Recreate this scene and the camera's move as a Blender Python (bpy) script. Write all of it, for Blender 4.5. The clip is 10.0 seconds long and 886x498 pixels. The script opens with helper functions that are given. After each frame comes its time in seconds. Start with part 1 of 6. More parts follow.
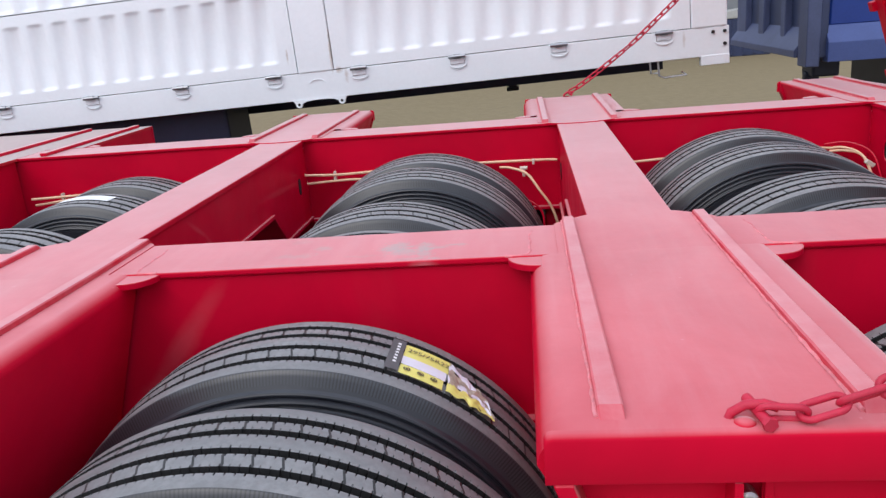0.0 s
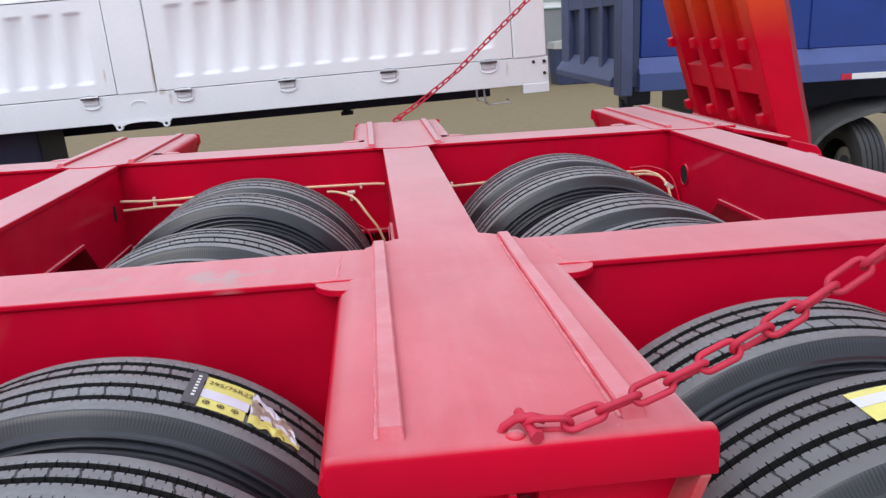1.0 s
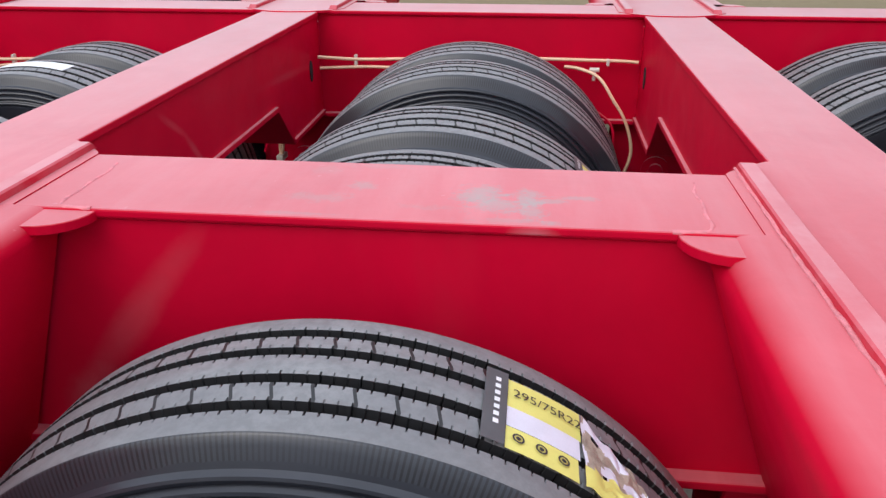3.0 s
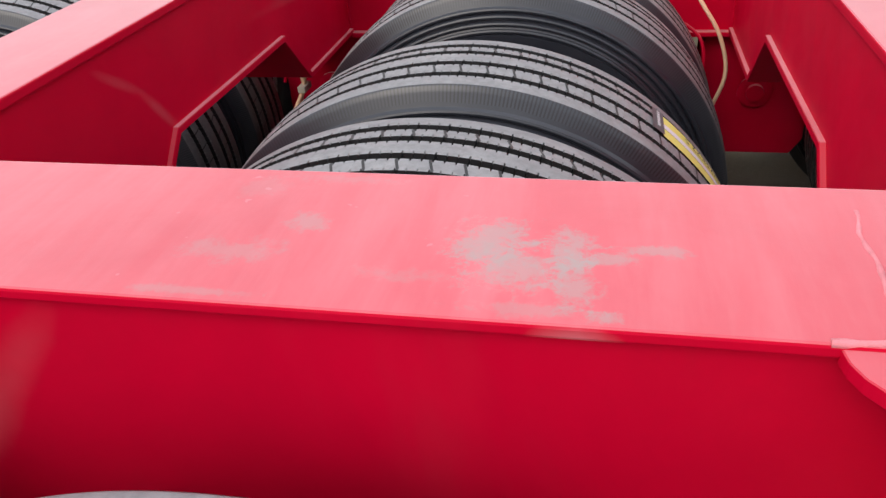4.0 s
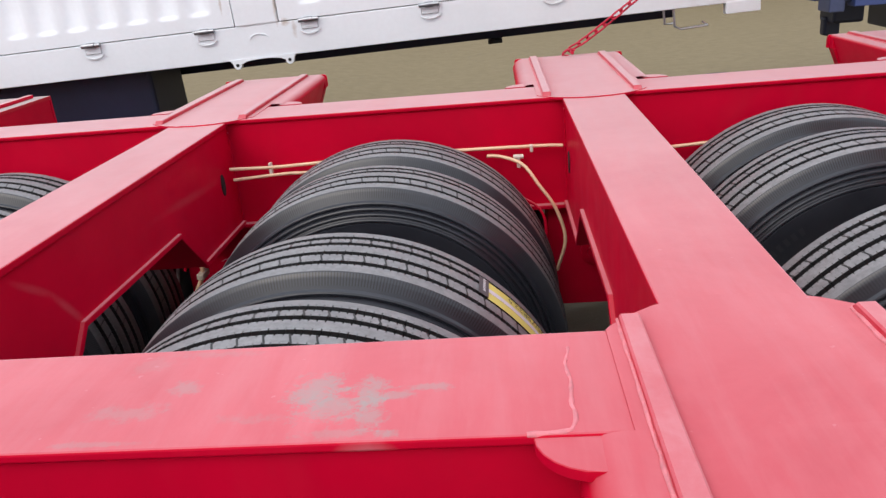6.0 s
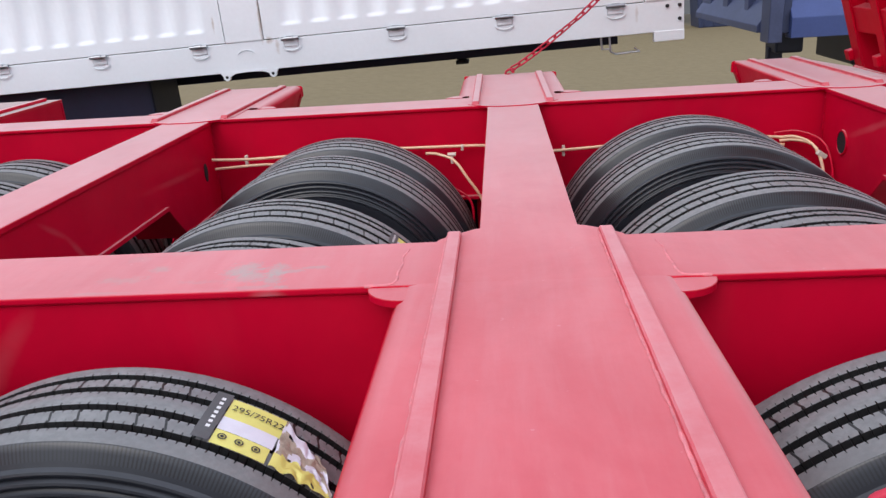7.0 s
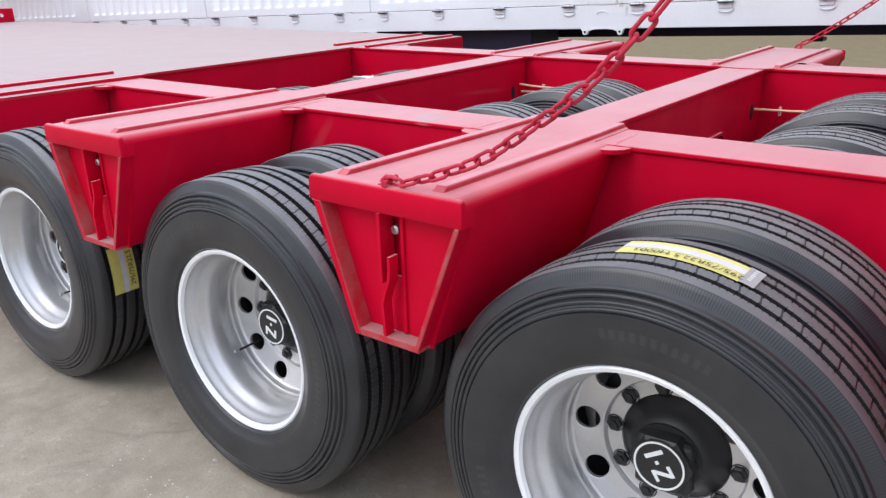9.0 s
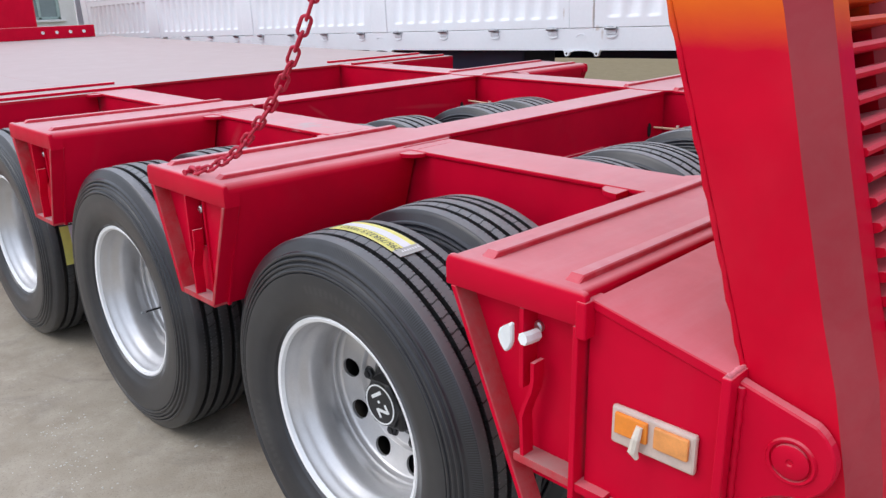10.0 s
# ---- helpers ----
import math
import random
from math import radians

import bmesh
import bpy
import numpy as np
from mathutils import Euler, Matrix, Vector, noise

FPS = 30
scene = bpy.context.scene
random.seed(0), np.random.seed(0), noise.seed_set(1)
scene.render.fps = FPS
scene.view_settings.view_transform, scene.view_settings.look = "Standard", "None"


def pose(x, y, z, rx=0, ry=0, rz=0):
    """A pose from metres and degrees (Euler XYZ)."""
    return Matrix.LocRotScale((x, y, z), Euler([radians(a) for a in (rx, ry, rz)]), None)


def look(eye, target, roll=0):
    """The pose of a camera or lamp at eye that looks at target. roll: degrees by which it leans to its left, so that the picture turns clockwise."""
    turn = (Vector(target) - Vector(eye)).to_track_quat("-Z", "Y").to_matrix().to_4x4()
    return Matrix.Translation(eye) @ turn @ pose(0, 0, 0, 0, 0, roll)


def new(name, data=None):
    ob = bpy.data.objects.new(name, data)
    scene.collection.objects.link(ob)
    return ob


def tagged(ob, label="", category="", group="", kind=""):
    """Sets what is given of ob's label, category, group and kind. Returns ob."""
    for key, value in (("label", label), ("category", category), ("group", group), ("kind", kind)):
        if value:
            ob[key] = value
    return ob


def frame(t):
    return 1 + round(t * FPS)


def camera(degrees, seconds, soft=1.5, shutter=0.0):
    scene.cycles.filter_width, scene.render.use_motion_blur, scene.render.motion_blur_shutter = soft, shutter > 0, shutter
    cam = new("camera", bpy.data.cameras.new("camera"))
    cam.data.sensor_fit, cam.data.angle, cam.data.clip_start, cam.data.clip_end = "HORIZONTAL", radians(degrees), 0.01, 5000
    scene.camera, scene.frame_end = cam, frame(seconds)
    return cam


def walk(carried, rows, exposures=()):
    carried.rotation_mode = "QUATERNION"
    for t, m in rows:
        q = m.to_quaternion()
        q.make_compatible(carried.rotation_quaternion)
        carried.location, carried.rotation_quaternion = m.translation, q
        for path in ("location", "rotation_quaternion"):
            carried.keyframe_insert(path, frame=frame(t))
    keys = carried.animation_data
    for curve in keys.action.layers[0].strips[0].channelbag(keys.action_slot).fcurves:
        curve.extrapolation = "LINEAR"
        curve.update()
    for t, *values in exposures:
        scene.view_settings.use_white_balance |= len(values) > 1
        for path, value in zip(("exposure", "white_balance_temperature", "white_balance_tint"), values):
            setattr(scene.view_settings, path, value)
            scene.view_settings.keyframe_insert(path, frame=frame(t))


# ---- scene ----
cam = camera(59.0, 10.0, soft=1.4)
PATH = [
    (0, (-0.206, -0.763, 1.543), (-0.432, 1.142, 0.975), -4.8),
    (0.5, (-0.156, -0.765, 1.545), (-0.132, 1.16, 1.004), -4.2),
    (1, (-0.124, -0.77, 1.544), (0.037, 1.15, 1.007), -3.0),
    (1.5, (-0.164, -0.749, 1.534), (-0.017, 1.166, 0.977), -1.7),
    (2, (-0.315, -0.645, 1.503), (-0.277, 1.257, 0.885), -0.2),
    (2.5, (-0.454, -0.457, 1.498), (-0.552, 1.408, 0.782), 0.1),
    (2.7, (-0.44, -0.354, 1.478), (-0.58, 1.492, 0.722), 0.1),
    (3.8, (-0.421, 0.258, 1.412), (-0.778, 1.937, 0.386), -2.9),
    (4, (-0.41, 0.277, 1.413), (-0.791, 1.93, 0.354), -4.0),
    (4.5, (-0.407, 0.325, 1.411), (-0.844, 1.945, 0.322), -6.5),
    (5, (-0.397, 0.321, 1.416), (-0.821, 1.973, 0.37), -6.9),
    (5.5, (-0.419, 0.209, 1.481), (-0.714, 1.987, 0.613), -5.0),
    (6, (-0.265, 0.046, 1.532), (-0.438, 1.91, 0.829), -5.2),
    (6.2, (-0.167, -0.073, 1.528), (-0.317, 1.806, 0.859), -5.3),
    (7.3, (0.044, -0.588, 1.552), (-0.155, 1.293, 0.901), -2.7),
    (7.5, (0.136, -0.674, 1.546), (-0.124, 1.199, 0.893), -2.2),
    (8, (0.44, -0.966, 1.543), (-0.109, 0.837, 0.872), -1.1),
    (8.5, (0.709, -1.203, 1.546), (-0.158, 0.465, 0.864), -1.4),
    (9, (1.163, -1.236, 1.545), (0.003, 0.248, 0.872), -1.5),
    (9.5, (1.614, -1.224, 1.545), (0.323, 0.162, 0.905), -1.5),
    (10, (2.104, -1.014, 1.582), (0.753, 0.319, 0.952), -1.3),
]
walk(cam, [(t, look(eye, target, roll)) for t, eye, target, roll in PATH],
     [(0, -0.24, 6250, 10), (2.7, -0.17, 6250, 10), (4, 0.02, 6850, 10), (5.5, 0.04, 6800, 10), (6.2, -0.21, 6600, 10), (7.3, -0.27, 6300, 10), (8, -0.17, 6250, 10), (8.8, -0.06, 6250, 10), (9.6, -0.13, 6250, 10), (10, -0.20, 6250, 10)])

# ---------------------------------------------------------------- world, sun
world = bpy.data.worlds.new("yard_sky")
scene.world = world
world.use_nodes = True
wn = world.node_tree.nodes
sky = wn.new("ShaderNodeTexSky")
sky.sky_type = "NISHITA"
sky.sun_disc = False
sky.sun_elevation = radians(45)
sky.sun_rotation = radians(215)
sky.air_density, sky.dust_density, sky.ozone_density = 1.0, 4.0, 1.0
haze = wn.new("ShaderNodeMixRGB")
haze.inputs[0].default_value = 0.75
haze.inputs[2].default_value = (7.1, 7.6, 8.7, 1)
world.node_tree.links.new(sky.outputs[0], haze.inputs[1])
co = wn.new("ShaderNodeTexCoord")
sep = wn.new("ShaderNodeSeparateXYZ")
world.node_tree.links.new(co.outputs["Generated"], sep.inputs[0])
lift = wn.new("ShaderNodeMapRange")      # an overcast sky is brighter overhead than at the horizon
lift.inputs[1].default_value, lift.inputs[2].default_value = 0.0, 1.0
lift.inputs[3].default_value, lift.inputs[4].default_value = 0.55, 1.35
world.node_tree.links.new(sep.outputs["Z"], lift.inputs[0])
dome = wn.new("ShaderNodeVectorMath")
dome.operation = "SCALE"
world.node_tree.links.new(haze.outputs[0], dome.inputs[0])
world.node_tree.links.new(lift.outputs[0], dome.inputs["Scale"])
world.node_tree.links.new(dome.outputs[0], wn["Background"].inputs[0])
wn["Background"].inputs[1].default_value = 0.212
sun = new("sun", bpy.data.lights.new("sun", "SUN"))
sun.data.energy, sun.data.angle, sun.data.color = 0.7, radians(32), (1.0, 0.97, 0.94)
sun.matrix_world = look((-6, -9, 11.5), (0, 1.7, 0))


# ---------------------------------------------------------------- materials
def nodes_of(name):
    m = bpy.data.materials.new(name)
    m.use_nodes = True
    nt = m.node_tree
    return m, nt, nt.nodes["Principled BSDF"]


def ramp(nt, src, stops):
    r = nt.nodes.new("ShaderNodeValToRGB")
    el = r.color_ramp.elements
    while len(el) < len(stops):
        el.new(0.5)
    for e, (p, c) in zip(el, stops):
        e.position = p
        e.color = (c[0], c[1], c[2], 1) if isinstance(c, tuple) else (c, c, c, 1)
    nt.links.new(src, r.inputs[0])
    return r.outputs[0]


def noise_tex(nt, scale, detail=4.0, rough=0.55, vec=None, dist=0.0):
    n = nt.nodes.new("ShaderNodeTexNoise")
    n.inputs["Scale"].default_value = scale
    n.inputs["Detail"].default_value = detail
    n.inputs["Roughness"].default_value = rough
    n.inputs["Distortion"].default_value = dist
    if vec is not None:
        nt.links.new(vec, n.inputs["Vector"])
    return n.outputs["Fac"]


def place(nt, scale=(1, 1, 1)):
    g = nt.nodes.new("ShaderNodeNewGeometry")
    mp = nt.nodes.new("ShaderNodeMapping")
    mp.inputs["Scale"].default_value = scale
    nt.links.new(g.outputs["Position"], mp.inputs["Vector"])
    return mp.outputs[0]


def mix(nt, fac, a, b):
    m = nt.nodes.new("ShaderNodeMixRGB")
    for k, v in ((0, fac), (1, a), (2, b)):
        if isinstance(v, (int, float)):
            m.inputs[k].default_value = v if k == 0 else (v, v, v, 1)
        elif isinstance(v, tuple):
            m.inputs[k].default_value = (*v, 1)
        else:
            nt.links.new(v, m.inputs[k])
    return m.outputs[0]


def maths(nt, op, a, b=0.0):
    m = nt.nodes.new("ShaderNodeMath")
    m.operation = op
    for k, v in ((0, a), (1, b)):
        if isinstance(v, (int, float)):
            m.inputs[k].default_value = v
        else:
            nt.links.new(v, m.inputs[k])
    return m.outputs[0]


def bump(nt, p, height, strength, dist):
    b = nt.nodes.new("ShaderNodeBump")
    b.inputs["Strength"].default_value = strength
    b.inputs["Distance"].default_value = dist
    nt.links.new(height, b.inputs["Height"])
    nt.links.new(b.outputs[0], p.inputs["Normal"])


def plain(name, base, rough=0.5, metal=0.0, var=0.12, scale=9.0, grain=0.15, spec=0.5):
    """A surface with cloudy and fine variation of its colour and relief."""
    m, nt, p = nodes_of(name)
    v = place(nt)
    big = ramp(nt, noise_tex(nt, scale, 5, 0.6, v), [(0.3, 1 - var), (0.7, 1 + var)])
    fine = ramp(nt, noise_tex(nt, scale * 22, 3, 0.6, v), [(0.3, 1 - var * 0.5), (0.7, 1 + var * 0.5)])
    c = nt.nodes.new("ShaderNodeMixRGB")
    c.blend_type = "MULTIPLY"
    c.inputs[0].default_value = 1
    c.inputs[1].default_value = (*base, 1)
    nt.links.new(big, c.inputs[2])
    d = nt.nodes.new("ShaderNodeMixRGB")
    d.blend_type = "MULTIPLY"
    d.inputs[0].default_value = 1
    nt.links.new(c.outputs[0], d.inputs[1])
    nt.links.new(fine, d.inputs[2])
    nt.links.new(d.outputs[0], p.inputs["Base Color"])
    p.inputs["Roughness"].default_value = rough
    p.inputs["Metallic"].default_value = metal
    p.inputs["Specular IOR Level"].default_value = spec
    if grain:
        bump(nt, p, noise_tex(nt, scale * 30, 3, 0.6, v), grain, 0.001)
    return m


def red_paint(name, base, dust_sky_top=0.18, dust_side=0.002, rough=0.42, rubs=(), fade=(), film_tone=(0.80, 0.61, 0.63), sheen=0.9, even=0.72, pale_streaks=(), far_pale=0.65):
    """Sprayed red enamel, paled on what faces up by dust and by sky reflection put into the colour, with rubbed smears
    and orange peel.
    """
    m, nt, p = nodes_of(name)
    v = place(nt)
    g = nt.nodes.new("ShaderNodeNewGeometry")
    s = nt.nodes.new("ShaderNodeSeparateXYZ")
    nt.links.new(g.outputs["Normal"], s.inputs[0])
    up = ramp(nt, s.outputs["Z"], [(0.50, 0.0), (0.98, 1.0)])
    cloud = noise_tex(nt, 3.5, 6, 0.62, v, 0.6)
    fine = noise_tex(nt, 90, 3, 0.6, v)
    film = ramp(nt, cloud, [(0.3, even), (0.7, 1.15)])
    # upward faces paled: dust, plus sky reflection put into the colour
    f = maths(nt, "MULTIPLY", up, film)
    f = maths(nt, "MULTIPLY", f, dust_sky_top)
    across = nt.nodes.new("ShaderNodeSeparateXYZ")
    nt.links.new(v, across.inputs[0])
    far_gain = nt.nodes.new("ShaderNodeMapRange")      # far tops paled more: dust, with haze and sky reflection put into colour
    far_gain.inputs[1].default_value, far_gain.inputs[2].default_value = 1.0, 1.9
    far_gain.inputs[3].default_value, far_gain.inputs[4].default_value = 1.0, 1.0 + far_pale
    nt.links.new(across.outputs["Y"], far_gain.inputs[0])
    f = maths(nt, "MULTIPLY", f, far_gain.outputs[0])
    smear = ramp(nt, noise_tex(nt, 1.0, 5, 0.6, place(nt, (2.2, 3.0, 1.1)), 1.8), [(0.56, 0.0), (0.75, 1.0)])
    f = maths(nt, "ADD", f, maths(nt, "MULTIPLY", smear, 0.009))
    f = maths(nt, "ADD", f, maths(nt, "MULTIPLY", maths(nt, "ADD", maths(nt, "MULTIPLY", fine, 0.3), ramp(nt, noise_tex(nt, 11, 5, 0.65, v, 0.4), [(0.30, 0.0), (0.66, 0.9)])), dust_side))
    # wiped streaks along the beams and a few pale paint specks
    wipe = ramp(nt, noise_tex(nt, 1.0, 5, 0.65, place(nt, (26, 3.2, 9)), 0.3), [(0.42, 0.0), (0.75, 1.0)])
    speck = ramp(nt, noise_tex(nt, 64, 2, 0.4, v), [(0.76, 0.0), (0.785, 1.0)])
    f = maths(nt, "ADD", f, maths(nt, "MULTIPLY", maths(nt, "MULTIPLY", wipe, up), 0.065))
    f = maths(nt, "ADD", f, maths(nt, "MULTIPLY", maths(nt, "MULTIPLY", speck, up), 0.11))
    tone = mix(nt, ramp(nt, cloud, [(0.3, 0.0), (0.7, 1.0)]), tuple(x * 0.9 for x in base), tuple(x * 1.08 for x in base))
    for z0, z1, other in fade:      # another colour mixed in above a height, with a soft ragged edge
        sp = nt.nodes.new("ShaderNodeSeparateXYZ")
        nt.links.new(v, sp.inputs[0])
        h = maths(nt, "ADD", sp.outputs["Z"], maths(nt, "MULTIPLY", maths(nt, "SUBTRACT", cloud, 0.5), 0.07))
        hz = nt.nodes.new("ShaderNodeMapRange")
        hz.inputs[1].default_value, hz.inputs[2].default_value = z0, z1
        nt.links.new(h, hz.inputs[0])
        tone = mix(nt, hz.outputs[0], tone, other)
    # greyer tone for the same far tops, painted by position
    far_tone = nt.nodes.new("ShaderNodeMapRange")
    far_tone.inputs[1].default_value, far_tone.inputs[2].default_value = 1.0, 1.9
    far_tone.inputs[4].default_value = 1.0 if far_pale else 0.0
    nt.links.new(across.outputs["Y"], far_tone.inputs[0])
    col = mix(nt, f, tone, mix(nt, far_tone.outputs[0], film_tone, tuple(x * k for x, k in zip(film_tone, (0.72, 0.79, 0.77)))))
    for (cx, cy, cz), (rx, ry, rz), (ax, ay), amount in pale_streaks:      # pale streaks: wiped marks and one painted hose reflection
        mp = nt.nodes.new("ShaderNodeMapping")
        mp.vector_type = "TEXTURE"
        mp.inputs["Location"].default_value = (cx, cy, cz)
        mp.inputs["Rotation"].default_value = (radians(ax), radians(ay), 0)
        mp.inputs["Scale"].default_value = (rx, ry, rz)
        g2 = nt.nodes.new("ShaderNodeNewGeometry")
        nt.links.new(g2.outputs["Position"], mp.inputs["Vector"])
        ln = nt.nodes.new("ShaderNodeVectorMath")
        ln.operation = "LENGTH"
        nt.links.new(mp.outputs[0], ln.inputs[0])
        val = maths(nt, "ADD", ln.outputs["Value"], maths(nt, "MULTIPLY", maths(nt, "SUBTRACT", noise_tex(nt, 14, 4, 0.6, v), 0.5), 0.8))
        col = mix(nt, ramp(nt, val, [(0.25, amount), (1.0, 0.0)]), col, (0.62, 0.36, 0.38))
    for cx, cy, rx, ry, amount in rubs:      # rubbed grey marks with ragged edges
        mp = nt.nodes.new("ShaderNodeMapping")
        mp.inputs["Location"].default_value = (-cx / rx, -cy / ry, 0)
        mp.inputs["Scale"].default_value = (1 / rx, 1 / ry, 0)
        g2 = nt.nodes.new("ShaderNodeNewGeometry")
        nt.links.new(g2.outputs["Position"], mp.inputs["Vector"])
        ln = nt.nodes.new("ShaderNodeVectorMath")
        ln.operation = "LENGTH"
        nt.links.new(mp.outputs[0], ln.inputs[0])
        rag = maths(nt, "ADD", noise_tex(nt, 42, 7, 0.70, v, 0.5), maths(nt, "MULTIPLY", noise_tex(nt, 130, 3, 0.7, v), 0.5))
        val = maths(nt, "SUBTRACT", maths(nt, "MULTIPLY", rag, 3.0), maths(nt, "ADD", ln.outputs["Value"], 1.0))
        spot = ramp(nt, val, [(0.20, 0.0), (0.85, amount)])
        col = mix(nt, maths(nt, "MULTIPLY", spot, up), col, (0.34, 0.29, 0.275))
    nt.links.new(col, p.inputs["Base Color"])
    nt.links.new(ramp(nt, noise_tex(nt, 6, 4, 0.6, v), [(0.3, rough - 0.07), (0.7, rough + 0.1)]), p.inputs["Roughness"])
    p.inputs["Specular IOR Level"].default_value = 0.08
    nt.links.new(maths(nt, "MULTIPLY", up, sheen), p.inputs["Sheen Weight"])      # dust film and grazing sky gloss
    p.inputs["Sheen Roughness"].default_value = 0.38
    bump(nt, p, noise_tex(nt, 55, 2, 0.5, v), 0.05, 0.002)
    return m


PALE_STREAKS = (((-0.95, 0.71, 0.92), (0.20, 0.06, 0.030), (0, -52), 0.085), ((-1.03, 0.71, 0.79), (0.07, 0.06, 0.05), (0, -52), 0.10),
          ((1.165, 2.12, 1.01), (0.06, 0.24, 0.016), (-20, 0), 0.10), ((-1.165, 1.345, 1.008), (0.06, 0.085, 0.011), (-33, 0), 0.08), ((-1.165, 1.435, 0.928), (0.06, 0.080, 0.013), (-49, 0), 0.10),
          # this one paints the air lines' blurred reflection on the web
          ((-1.165, 2.12, 0.945), (0.06, 0.26, 0.016), (-4, 0), 0.06))
RED = red_paint("red_enamel", (0.56, 0.0008, 0.026), pale_streaks=PALE_STREAKS)
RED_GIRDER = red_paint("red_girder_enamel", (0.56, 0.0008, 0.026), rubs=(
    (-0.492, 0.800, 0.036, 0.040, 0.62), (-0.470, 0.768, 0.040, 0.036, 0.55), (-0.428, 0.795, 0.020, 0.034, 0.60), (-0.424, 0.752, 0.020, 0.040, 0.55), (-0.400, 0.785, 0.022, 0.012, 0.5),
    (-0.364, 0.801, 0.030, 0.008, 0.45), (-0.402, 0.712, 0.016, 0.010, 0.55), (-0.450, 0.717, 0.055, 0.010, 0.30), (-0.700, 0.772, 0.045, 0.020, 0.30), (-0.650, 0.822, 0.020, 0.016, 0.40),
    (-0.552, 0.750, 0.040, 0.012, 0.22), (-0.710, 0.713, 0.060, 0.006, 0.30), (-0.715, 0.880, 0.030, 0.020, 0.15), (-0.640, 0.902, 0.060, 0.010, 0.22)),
    pale_streaks=(((-0.42, 0.70, 1.072), (0.038, 0.03, 0.016), (0, 0), 0.34),))
RED_DECK = red_paint("red_deck_paint", (0.56, 0.012, 0.03), 1.06, 0.05, 0.6, film_tone=(0.475, 0.38, 0.365), sheen=0.1, even=0.86, far_pale=0.0)
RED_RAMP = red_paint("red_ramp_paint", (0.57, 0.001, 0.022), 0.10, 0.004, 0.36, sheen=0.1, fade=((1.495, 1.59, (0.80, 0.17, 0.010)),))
RED_STRIP = red_paint("red_strip_enamel", (0.56, 0.0008, 0.026), dust_side=0.16)
# same orange, mixed in over a longer height
RED_RAMP_LONG_FADE = red_paint("red_ramp_long_fade", (0.57, 0.001, 0.022), 0.10, 0.004, 0.36, sheen=0.1, fade=((1.42, 1.95, (0.80, 0.17, 0.010)),))
RED_DULL = red_paint("dull_rear_red", (0.335, 0.030, 0.042), 0.30, 0.10, 0.55, film_tone=(0.40, 0.25, 0.23))
RED_DIRTY = red_paint("dirty_red_enamel", (0.52, 0.001, 0.022), 0.40, 0.46, 0.5, film_tone=(0.31, 0.225, 0.205))
RED_CHAIN = plain("red_chain_paint", (0.50, 0.012, 0.045), 0.55, 0, 0.15, 40, 0.3)
WELD = plain("weld_bead_paint", (0.70, 0.22, 0.245), 0.5, 0, 0.2, 60, 0.5)
WHITE = plain("white_gloss_paint", (0.83, 0.875, 0.905), 0.5, 0, 0.03, 2.0, 0.04, 0.3)


def rust_runs(m, runs):
    """Thin brown runs of rust on a finished paint: (x, z), (half width, half height), amount."""
    nt = m.node_tree
    p = nt.nodes["Principled BSDF"]
    col = p.inputs["Base Color"].links[0].from_socket
    for (cx, cz), (rx, rz), amount in runs:
        mp = nt.nodes.new("ShaderNodeMapping")
        mp.vector_type = "TEXTURE"
        mp.inputs["Location"].default_value = (cx, 0, cz)
        mp.inputs["Scale"].default_value = (rx, 1000, rz)
        g = nt.nodes.new("ShaderNodeNewGeometry")
        nt.links.new(g.outputs["Position"], mp.inputs["Vector"])
        ln = nt.nodes.new("ShaderNodeVectorMath")
        ln.operation = "LENGTH"
        nt.links.new(mp.outputs[0], ln.inputs[0])
        val = maths(nt, "ADD", ln.outputs["Value"], maths(nt, "MULTIPLY", maths(nt, "SUBTRACT", noise_tex(nt, 40, 4, 0.6, place(nt)), 0.5), 1.6))
        col = mix(nt, ramp(nt, val, [(0.3, amount), (1.0, 0.0)]), col, (0.36, 0.25, 0.15))
    nt.links.new(col, p.inputs["Base Color"])


rust_runs(WHITE, (((-1.350, 1.40), (0.010, 0.16), 0.55), ((-1.312, 1.285), (0.026, 0.022), 0.6), ((-1.268, 1.250), (0.014, 0.05), 0.4), ((-1.62, 1.39), (0.008, 0.05), 0.45), ((0.72, 1.30), (0.010, 0.05), 0.3)))
NAVY = plain("navy_chassis_paint", (0.010, 0.013, 0.038), 0.5, 0, 0.2, 5)
BLACK = plain("black_part_paint", (0.014, 0.014, 0.015), 0.45, 0, 0.2, 14)
DARKHOLE = plain("dark_hole_face", (0.008, 0.008, 0.009), 0.8, 0, 0.1, 14)
STEEL = plain("zinc_steel", (0.55, 0.56, 0.57), 0.35, 0.9, 0.1, 20)
HINGE = plain("dull_hinge_steel", (0.34, 0.35, 0.37), 0.3, 0.95, 0.15, 30)
SILVER = plain("silver_wheel_paint", (0.64, 0.635, 0.635), 0.40, 0.72, 0.06, 10, 0.1)
LIP = plain("polished_rim_lip", (0.88, 0.89, 0.90), 0.35, 0.1, 0.04, 12, 0.05)
HOSE = plain("cream_nylon_tube", (0.84, 0.56, 0.36), 0.4, 0, 0.1, 20, 0.05)
LAMPFRAME = plain("milky_lamp_plastic", (0.60, 0.48, 0.42), 0.3, 0, 0.1, 30)
AMBERPALE = plain("milky_amber_lens", (0.76, 0.31, 0.09), 0.3, 0, 0.15, 40, 0.2)
PALE = plain("pale_plastic", (0.70, 0.64, 0.55), 0.45, 0, 0.1, 20)
